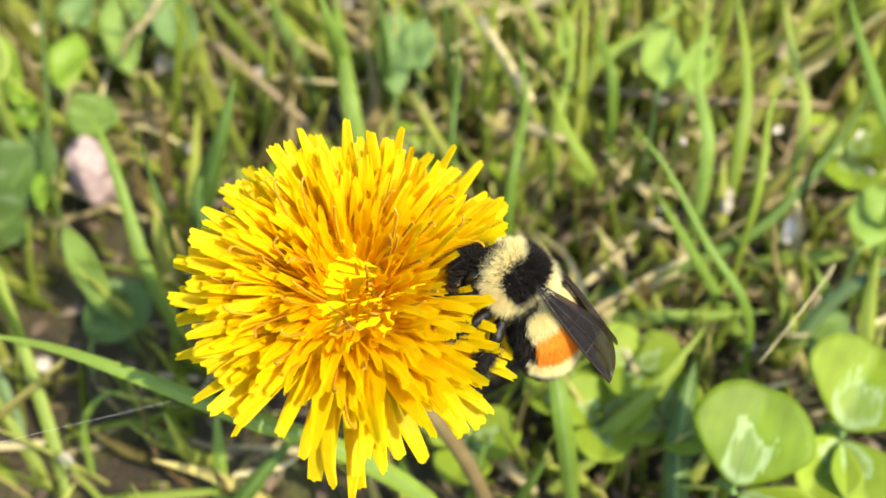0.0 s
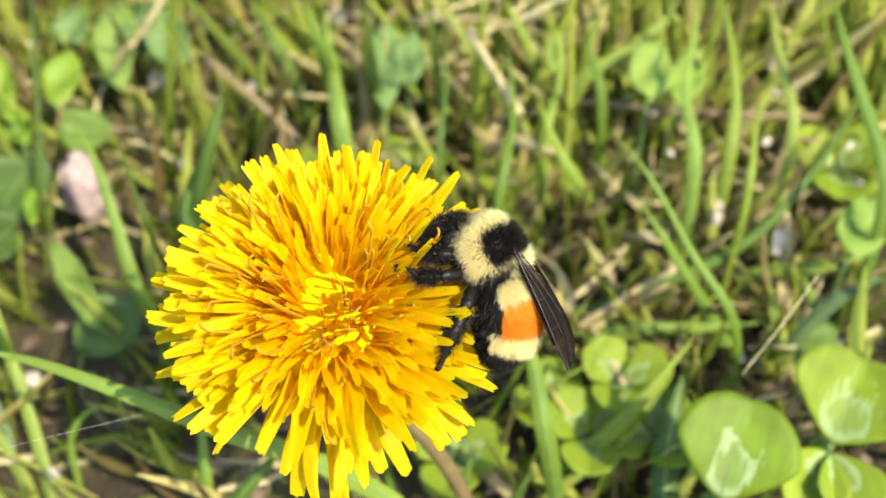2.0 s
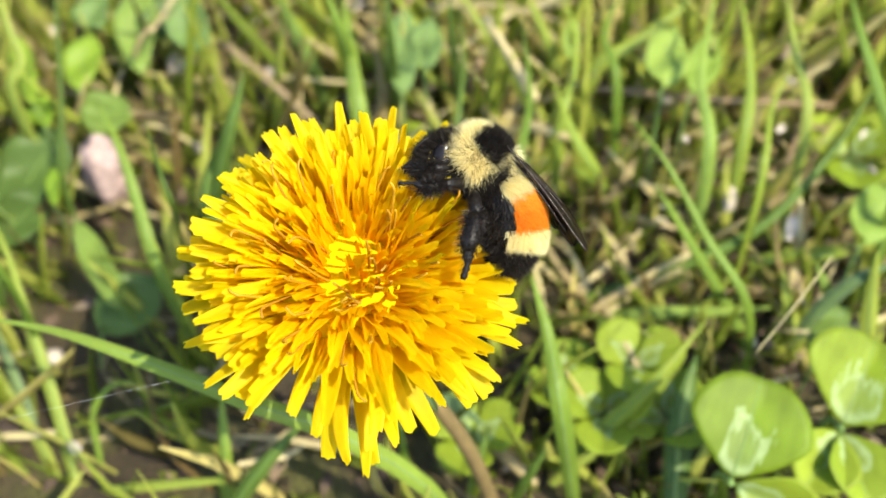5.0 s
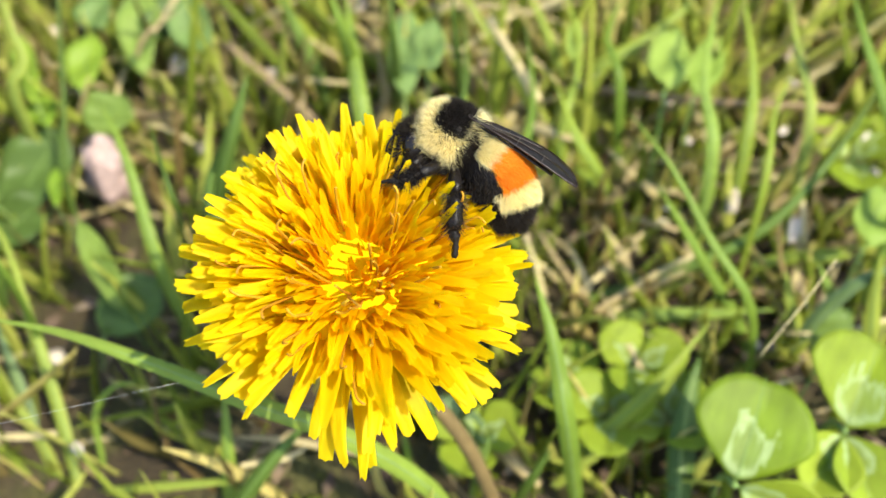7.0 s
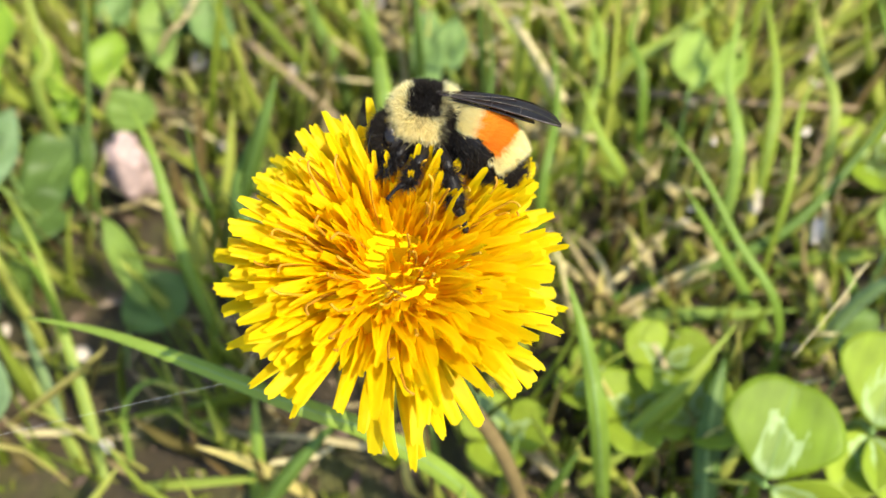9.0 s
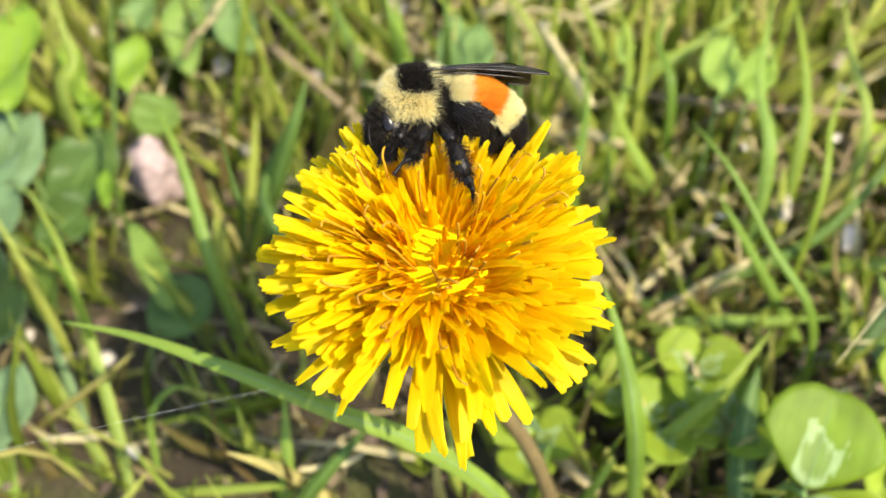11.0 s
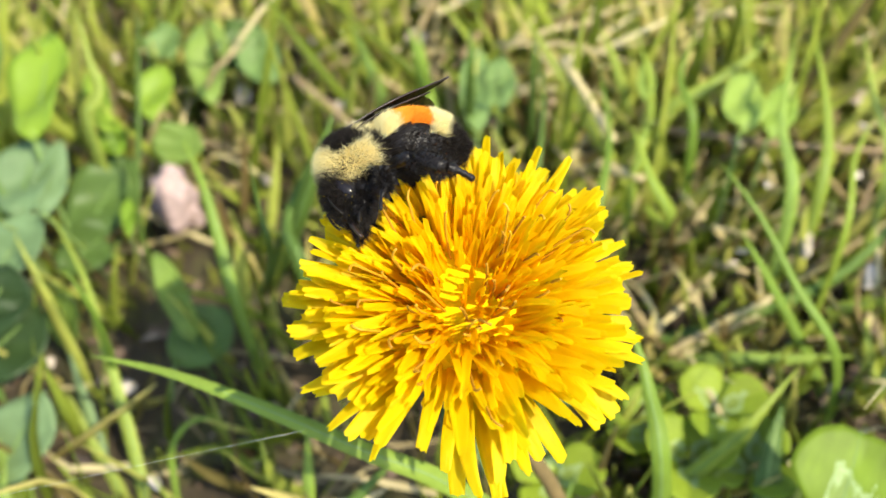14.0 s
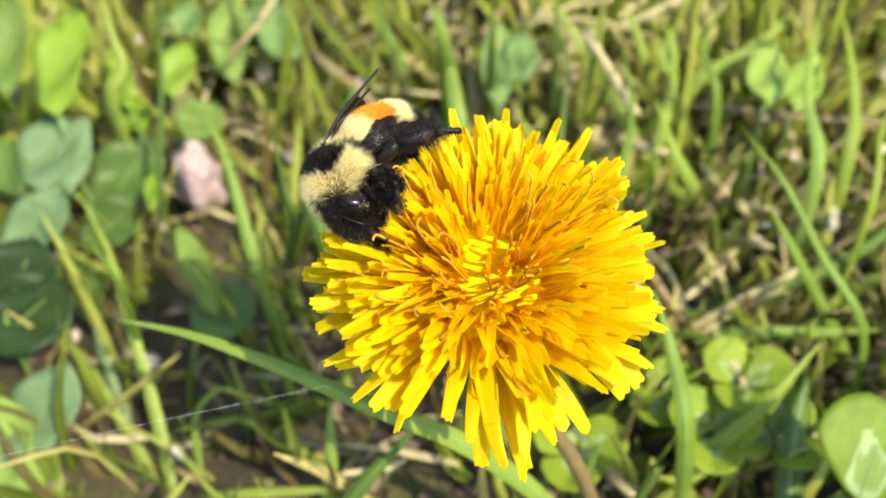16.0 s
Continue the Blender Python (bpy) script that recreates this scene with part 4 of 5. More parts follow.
weed_leaf((-0.1022, 0.0293, 0.0060), (-0.0952, 0.0160, 0.0020), 0.0086, LEAF_PALE, "", 1.00, (0, -0.6, 0.8), 0.25, 0.05)
weed_leaf((-0.0952, 0.0684, 0.0179), (-0.0933, 0.0569, 0.0107), 0.0080, BLADE_DARK, "olive green leaf in the grass", 0.90, (0, -0.6, 0.8), 0.25, 0.05)
weed_leaf((-0.0970, 0.0874, 0.0131), (-0.0845, 0.1085, 0.0227), 0.0175, LEAF_DARK, "large dark green weed leaf", 1.00, (0, -0.6, 0.8), 0.25, 0.05)
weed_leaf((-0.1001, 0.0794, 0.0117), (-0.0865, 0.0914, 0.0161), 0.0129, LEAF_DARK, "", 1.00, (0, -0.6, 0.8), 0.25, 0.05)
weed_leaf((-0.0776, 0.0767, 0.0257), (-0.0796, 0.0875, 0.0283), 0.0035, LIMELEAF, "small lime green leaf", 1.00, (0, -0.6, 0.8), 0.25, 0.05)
# the shade of the flower is put into the dark colour here
weed_leaf((-0.0679, 0.0505, 0.0097), (-0.0565, 0.0631, 0.0134), 0.0145, LEAF_DARK, "broad leaf with shade of the flower in its dark colour", 1.00, (0, -0.6, 0.8), 0.25, 0.05)
weed_leaf((-0.0785, 0.1153, 0.0277), (-0.0771, 0.1323, 0.0335), 0.0102, LIMELEAF, "bright yellow-green round leaf", 1.00, (0, -0.6, 0.8), 0.25, 0.05)
weed_leaf((-0.0656, 0.1463, 0.0359), (-0.0632, 0.1202, 0.0280), 0.0117, LEAF, "broad light green leaf hanging in the grass", 0.80, (0, -0.6, 0.8), 0.25, 0.05)
weed_leaf((-0.0850, 0.1034, 0.0271), (-0.0878, 0.1141, 0.0291), 0.0085, LIMELEAF, "", 1.00, (0, -0.6, 0.8), 0.25, 0.05)
weed_leaf((-0.0863, 0.1064, 0.0320), (-0.0932, 0.1270, 0.0392), 0.0065, LIMELEAF, "lime green grass leaf", 1.00, (0, -0.6, 0.8), 0.25, 0.05)
weed_leaf((-0.0745, 0.1035, 0.0235), (-0.0679, 0.1138, 0.0267), 0.0136, LEAF, "smooth green leaf standing in the grass", 1.00, (0, -0.6, 0.8), 0.25, 0.05)
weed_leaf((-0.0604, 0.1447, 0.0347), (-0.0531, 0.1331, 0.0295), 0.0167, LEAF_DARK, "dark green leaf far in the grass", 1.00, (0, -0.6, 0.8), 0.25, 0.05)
weed_leaf((-0.0550, 0.1416, 0.0362), (-0.0466, 0.1257, 0.0289), 0.0120, LEAF_BLUE, "blue-green leaf far in the grass", 1.00, (0, -0.6, 0.8), 0.25, 0.05)
weed_leaf((-0.0791, 0.1472, 0.0351), (-0.0755, 0.1363, 0.0316), 0.0106, LEAF_BLUE, "", 1.00, (0, -0.6, 0.8), 0.25, 0.05)
weed_leaf((0.0055, 0.0974, 0.0304), (0.0077, 0.1234, 0.0382), 0.0087, LEAF_BLUE, "pale grey-green leaf standing in the grass", 1.00, (0, -0.6, 0.8), 0.25, 0.05)
weed_leaf((0.0116, 0.1041, 0.0319), (0.0138, 0.1206, 0.0361), 0.0084, LEAF_BLUE, "", 1.00, (0, -0.6, 0.8), 0.25, 0.05)
weed_leaf((0.0660, 0.0859, 0.0351), (0.0719, 0.1037, 0.0391), 0.0106, LEAF_PALE, "soft pale green leaf standing in the grass", 0.90, (0, -0.6, 0.8), 0.25, 0.05)
weed_leaf((0.0730, 0.0858, 0.0325), (0.0821, 0.1004, 0.0379), 0.0080, LEAF_PALE, "", 1.00, (0, -0.6, 0.8), 0.25, 0.05)
weed_leaf((0.0472, 0.1006, 0.0337), (0.0499, 0.1132, 0.0372), 0.0044, LEAF_PALE, "", 1.00, (0, -0.6, 0.8), 0.25, 0.05)
weed_leaf((0.0983, 0.0418, 0.0263), (0.1075, 0.0552, 0.0294), 0.0101, LEAF_PALE, "pale flushed leaf at the edge of the clover", 1.00, (0, -0.6, 0.8), 0.25, 0.05)


def pebble(at, size, seed):
    verts, faces = ball((0, 0, 0), (1, 1, 1), 22, 14)
    out = []
    for v in verts:
        d = v / MM
        k = 1 + 0.55 * noise.noise(d * 1.9 + Vector((seed, 0, 0))) + 0.12 * noise.noise(d * 4.5)
        out.append(Vector((d.x * size[0], d.y * size[1], d.z * size[2])) * k)
    ob = new("pebble", mesh_of("pebble", out, faces, PEBBLE))
    ob.location = at
    return tagged(ob, "small rough pinkish stone half sunk in the lawn", "stone")


pebble((-0.0739, 0.0985, 0.0145), (0.0060, 0.0050, 0.0105), 3)


def silk(points):
    o = Vector(points[0])
    v, f = tube(spline([Vector(p) - o for p in points], 10), [0.000010] * 10, 5)
    ob = new("silk_thread", mesh_of("silk_thread", v, f, THREAD))
    ob.location = o
    return tagged(ob, "single shining spider silk thread between grass blades", "spider silk")


silk(((-0.0789, -0.0142, 0.0747), (-0.0563, -0.0116, 0.0767), (-0.0412, -0.0099, 0.0780), (-0.0232, -0.0081, 0.0795)))

# more clover through the lawn
rng = random.Random(44)
for i in range(18):
    y = rng.uniform(0.08, 0.30)
    x = rng.uniform(-0.09 - 0.6 * y, 0.09 + 0.6 * y)
    if abs(x) < 0.02 and y < 0.08:
        continue
    clover((x, y, rng.uniform(0.006, 0.018)), rng.choice((0.004, 0.005, 0.006, 0.007)), rng.uniform(0, 360), (rng.gauss(0, 0.003), rng.gauss(0, 0.003)),
           (rng.uniform(5, 40), rng.uniform(5, 40), rng.uniform(5, 40)), 120)


# ---- dandelion ----
HEAD_ROWS = [
    (0, 0.00024, -0.00398, 0.08879, -0.76, 0.93, -2.49),
    (0.5, 0.00045, -0.00353, 0.08869, -0.36, 0.34, -1.62),
    (1, 0.00087, -0.00388, 0.08861, 0.05, 0.41, -1.6),
    (1.5, 0.00059, -0.00393, 0.089, 0.06, 0.55, -1.57),
    (2, 0.00116, -0.0042, 0.0884, 0.28, 0.67, -1.39),
    (2.5, 0.00117, -0.00337, 0.08872, 0.3, 0.84, -1.56),
    (3, 0.0012, -0.00378, 0.08886, 0.16, 0.69, -1.41),
    (3.5, 0.001, -0.00388, 0.08889, -0.02, 0.82, -1.59),
    (4, 0.00093, -0.00417, 0.08999, -0.07, 0.4, -0.64),
    (6.5, 0.0014, -0.00445, 0.08932, 0.13, -1.06, 1.59),
    (7, 0.0005, -0.00434, 0.0898, 0, 0, -0),
    (7.5, 0.0004, -0.00445, 0.08906, 0.18, -1.03, 1.34),
    (8, 0.00049, -0.00397, 0.08939, -0.06, -1.61, 1.8),
    (8.5, -0.0002, -0.00366, 0.08975, -0.4, -2.15, 2.23),
    (9, -0.00066, -0.00376, 0.09122, -0.45, -2.55, 3.02),
    (11.5, -0.00111, -0.00228, 0.09163, 0.42, -3.37, 4.23),
    (12, -0.00148, -0.00273, 0.09198, 1, -4.55, 5.65),
    (12.5, -0.00154, -0.00312, 0.09092, 1.49, -4.51, 5.76),
    (13, -0.0015, -0.00216, 0.09164, 1.23, -4.85, 6.08),
    (13.5, -0.00182, -0.00214, 0.09129, 1.64, -4.66, 5.7),
    (14, -0.00203, -0.00223, 0.09235, 1.22, -4.61, 5.74),
    (14.5, -0.00188, -0.00221, 0.09206, 1.14, -5.41, 6.89),
    (15, -0.00179, -0.00256, 0.09143, 1.32, -5.4, 7.68),
    (15.5, -0.00268, -0.0031, 0.09108, 0.91, -4.7, 7.07),
    (16, -0.00236, -0.00375, 0.09093, 1.08, -3.99, 7.02),
]
BASE = Vector((0.0191, -0.0027, -0.0020))
HEAD_AXIS = Matrix(((0.9939, -0.0662, -0.0878), (0.0911, 0.9432, 0.3195), (0.0617, -0.3256, 0.9435))).transposed()


def floret_mesh(seed, length, width, lift, curl, roll):
    """A strap petal along x: narrow tube at its base, ribbed blade that sways a little, tapered blunt tip with five teeth. It rises by lift and bends by curl (radians)."""
    rng = random.Random(seed)
    n = 11
    verts, faces = [], []
    cols = (-1, -0.5, 0, 0.5, 1)
    sway, phase = rng.uniform(-0.24, 0.24), rng.uniform(0, 6.28)
    wave = rng.uniform(0.04, 0.16)
    tip = rng.uniform(0.34, 0.70)
    twist = rng.uniform(-0.5, 0.5)
    teeth = [rng.uniform(-1, 1) for c in cols]
    flick = rng.uniform(-0.5, 0.35)
    for layer in (1, -1):
        x = z = y = 0.0
        for i in range(n + 1):
            u = i / n
            ang = lift - curl * u * u + wave * math.sin(6 * u + phase) + flick * max(0, u - 0.75)
            if i:
                x += length / n * math.cos(ang)
                z += length / n * math.sin(ang)
                y += length / n * (sway * math.sin(3.0 * u + 0.4 * phase))
            w = 0.5 * width * (0.28 + 0.72 * min(1, u * 1.9) ** 0.9) * (1 - tip * (max(0, u - 0.45) / 0.55) ** 1.6)
            for c, tooth in zip(cols, teeth):
                dz = (roll * c * c + 0.15 * (1 if c in (-0.5, 0.5) else -1) + twist * u * c) * w
                end = length * (0.010 * (1 - c * c) + 0.016 * tooth) if i == n else 0.0
                verts.append((x + end - dz * math.sin(ang), y + c * w, z + dz * math.cos(ang) + layer * 0.00005))
    half = (n + 1) * 5
    for i in range(n):
        for k in range(4):
            a = i * 5 + k
            faces.append((a, a + 5, a + 6, a + 1))
            faces.append((half + a, half + a + 1, half + a + 6, half + a + 5))
    return mesh_of("ray_floret", verts, faces, FLORET)


def style_mesh(seed, length):
    """A thread-like style that leans over and ends in a hook."""
    rng = random.Random(seed)
    pts = []
    turn = rng.uniform(0.6, 2.0)
    side = rng.choice((-1, 1))
    for i in range(9):
        u = i / 8
        pts.append((length * u, side * 0.0011 * u ** 3, 0.0022 * u * u))
    x, y, z = pts[-1]
    r = rng.uniform(0.0007, 0.0015)
    for i in range(1, 9):
        a = turn * i / 8
        pts.append((x + r * math.sin(a), y + side * r * (1 - math.cos(a)), z + 0.00004 * i))
    v, f = tube(pts, [0.00016] * 9 + [0.00014] * 8, 6)
    return mesh_of("style", v, f, STYLE)


def dandelion():
    ob = new("dandelion")
    ob.location = BASE
    tagged(ob, "open bright yellow dandelion flower on a brownish stem", "flower")
    # green cup under the petals
    prof = [(0.0016, -0.021), (0.0042, -0.0195), (0.0062, -0.016), (0.0066, -0.012), (0.0058, -0.0085), (0.0046, -0.0075), (0.0004, -0.007)]
    verts, faces = [], []
    for r, z in prof:
        for k in range(20):
            a = 2 * math.pi * k / 20
            rr = r * (1 + 0.05 * math.cos(10 * a))
            verts.append((rr * math.cos(a), rr * math.sin(a), z))
    for i in range(len(prof) - 1):
        for k in range(20):
            j = (k + 1) % 20
            faces.append((i * 20 + k, i * 20 + j, (i + 1) * 20 + j, (i + 1) * 20 + k))
    head = part("flower_head", mesh_of("flower_head", verts, faces, SEPAL), ob, "round head of many narrow yellow petals")
    rng = random.Random(11)
    # bracts
    bract = leaf_mesh("bract", 0.013, 0.0026, SEPAL, 0.8, 0.3, 0.25)
    for k in range(13):
        a = 360 / 13 * k + rng.uniform(-6, 6)
        part("bract", bract, head, "", pose(0, 0, 0, 0, 0, a) @ pose(0.0045, 0, -0.0185, 0, rng.uniform(-5, 75), 0))
    # petals, ring by ring: count, tip radius, tip height, width, base radius, bend
    rings = [
        (42, 0.0203, -0.0038, 0.0025, 0.0044, 0.60),
        (46, 0.0202, -0.0016, 0.0024, 0.0042, 0.50),
        (48, 0.0194, 0.0006, 0.0023, 0.0039, 0.42),
        (50, 0.0182, 0.0026, 0.0023, 0.0036, 0.36),
        (54, 0.0168, 0.0043, 0.0021, 0.0033, 0.32),
        (56, 0.0150, 0.0057, 0.0018, 0.0029, 0.30),
        (54, 0.0131, 0.0068, 0.0015, 0.0025, 0.28),
        (50, 0.0110, 0.0075, 0.0014, 0.0021, 0.24),
        (46, 0.0089, 0.0079, 0.0013, 0.0016, 0.18),
        (38, 0.0066, 0.0081, 0.0012, 0.0012, 0.05),
        (26, 0.0044, 0.0080, 0.0010, 0.0008, -0.15),
        (14, 0.0022, 0.0078, 0.0008, 0.0004, -0.25),
        (50, 0.0142, 0.0046, 0.0017, 0.0027, 0.32),
        (46, 0.0102, 0.0062, 0.0015, 0.0019, 0.26),
        (34, 0.0060, 0.0068, 0.0013, 0.0011, 0.12),
    ]
    for q, (count, rt, zt, width, r0, curl) in enumerate(rings):
        z0 = -0.0075
        rise = math.atan2(zt - z0, rt - r0)
        length = math.hypot(zt - z0, rt - r0) * 1.05
        kinds = []
        for i in range(8):
            c = curl * rng.uniform(0.4, 1.6)
            kinds.append(floret_mesh(100 * q + i, length * rng.uniform(0.84, 1.04), width * rng.uniform(0.8, 1.2), rise + c / 3 + radians(rng.uniform(-3, 3)),
                                     c, rng.uniform(-0.1, 0.45)))
        for k in range(count):
            a = 360 / count * (k + 0.5 * (q % 2)) + rng.gauss(0, 2.5)
            # the petals lean together in tufts
            ca, sa = math.cos(radians(a)), math.sin(radians(a))
            pull = noise.noise((2.6 * ca, 2.6 * sa, 0.30 * q))
            heave = noise.noise((3.1 * ca + 7, 3.1 * sa, 0.45 * q))
            reach = noise.noise((3.4 * ca, 3.4 * sa + 9, 0.30 * q))
            a += 9 * pull
            off = (a + 180) % 360 - 180
            # two gaps in the lower side, where the cup and the stem show
            if q < 6 and (abs(off + 106) < 8.5 or (q < 3 and abs(off + 60) < 6.5)):
                continue
            # a long tuft hangs between them
            hang = math.exp(-((off + 83) / 20) ** 2)
            down = max(0.0, -sa)
            low = (hang * 10 + down * 4) * max(0.0, 1 - q / 4.0) + heave * (7 if q < 9 else 10)
            scale = 0.98 + 0.04 * abs(ca) - 0.03 * max(0.0, sa) + (0.03 * hang + 0.02 * down) * max(0.0, 1 - q / 5.0) + 0.11 * reach + rng.gauss(0, 0.025)
            m = pose(0, 0, 0, 0, 0, a) @ pose(r0, 0, z0, rng.gauss(0, 13) + 25 * pull, low + rng.gauss(0, 2.6 + 0.4 * min(q, 9)),
                                              8 * pull + rng.gauss(0, 3.5 + 0.4 * min(q, 9))) @ Matrix.Diagonal((scale, 1, 1, 1))
            part("ray_floret" if q < 6 else "inner_floret" if q < 12 else "short_floret", kinds[rng.randrange(8)], head, "", m)
    dome_v, dome_f = [], []
    shell = [(0.0, 0.0020), (0.0022, 0.0020), (0.0042, 0.0018), (0.0060, 0.0014), (0.0077, 0.0008), (0.0092, 0.0002), (0.0104, -0.0006), (0.0112, -0.0016), (0.0116, -0.0030)]
    for r, h in shell:
        for k in range(96):
            a = 2 * math.pi * k / 96
            dome_v.append((r * math.cos(a), r * math.sin(a), h))
    for i in range(len(shell) - 1):
        for k in range(96):
            j = (k + 1) % 96
            dome_f.append((i * 96 + k, (i + 1) * 96 + k, (i + 1) * 96 + j, i * 96 + j))
    part("petal_base", mesh_of("petal_base", dome_v, dome_f, BASES), head, "packed orange-yellow petal bases")
    curls = [style_mesh(i, 0.0164 - 0.0008 * (i % 5)) for i in range(9)]
    for k in range(52):
        a, e = rng.uniform(0, 360), 30 + 44 * rng.random()
        part("style", curls[k % 9], head, "", pose(0, 0, 0, 0, 0, a) @ pose(0.0030 * math.cos(radians(e)), 0, -0.0052, rng.uniform(-40, 40), -e, rng.gauss(0, 5)))
    # stem from the soil to the head
    top = Vector(HEAD_ROWS[10][1:4]) + HEAD_AXIS @ Vector((0, 0, -0.0195)) - BASE
    line = spline((Vector((0, 0, 0)), top * 0.5 + Vector((0.002, 0.002, 0)), top - HEAD_AXIS @ Vector((0, 0, 0.012)), top), 18)
    v, f = tube(line, [0.0015 - 0.0003 * i / 17 for i in range(18)], 12)
    stem = part("stem", mesh_of("stem", v, f, STEM), ob, "smooth brownish green hollow stem")
    return ob, head, stem, top


# ---- bumblebee, along x, back up ----
def hair(p, d, length, width, out_v, out_f, bend):
    side = d.orthogonal().normalized()
    side.rotate(Matrix.Rotation(bend * 50, 3, d))
    mid = p + d * length * 0.55
    tip = p + d * length + Vector((bend * 0.25, bend * 0.1, -abs(bend) * 0.2)) * length
    o = len(out_v)
    out_v += [p - side * width, p + side * width, mid + side * width * 0.7, mid - side * width * 0.7, tip]
    out_f += [(o, o + 1, o + 2, o + 3), (o + 3, o + 2, o + 4)]


ABD = ((-2.2, -0.2), (-4.4, -0.3), (-6.8, -1.0), (-9.2, -2.6), (-11.2, -5.0))


def abdomen_at(s, a):
    """Point and outward direction on the abdomen: s from waist to tail, a round it from the back."""
    line = ABD
    u = s * (len(line) - 1)
    k = min(int(u), len(line) - 2)
    f = u - k
    p = [Vector((q[0], 0, q[1])) for q in line]
    e = [2 * p[0] - p[1], *p, 2 * p[-1] - p[-2]]
    A, B, C, D = e[k:k + 4]
    c = 0.5 * (2 * B + (C - A) * f + (2 * A - 5 * B + 4 * C - D) * f * f + (3 * B - A - 3 * C + D) * f ** 3)
    t = 0.5 * ((C - A) + 2 * (2 * A - 5 * B + 4 * C - D) * f + 3 * (3 * B - A - 3 * C + D) * f * f)
    t.normalize()
    up = Vector((-t.z, 0, t.x))
    if up.z < 0:
        up = -up
    r = 4.0 * max(0.0, math.sin(math.pi * (0.05 + 0.95 * s) ** 0.88)) ** 0.58
    r = max(r, 0.12)
    n = up * math.cos(a) + Vector((0, 1, 0)) * math.sin(a)
    flat = 0.92 if math.cos(a) < 0 else 0.84
    return c + up * (math.cos(a) * r * flat) + Vector((0, 1, 0)) * (math.sin(a) * r * 1.04), n, t


def pollen_dust(spots):
    """Tiny grains at the given places."""
    pieces = []
    for p, r in spots:
        q = [p + Vector(c) * r for c in ((1, 0, 0), (-1, 0, 0), (0, 1, 0), (0, -1, 0), (0, 0, 1), (0, 0, -1))]
        pieces.append((q, [(0, 2, 4), (2, 1, 4), (1, 3, 4), (3, 0, 4), (2, 0, 5), (1, 2, 5), (3, 1, 5), (0, 3, 5)]))
    return merge(pieces)


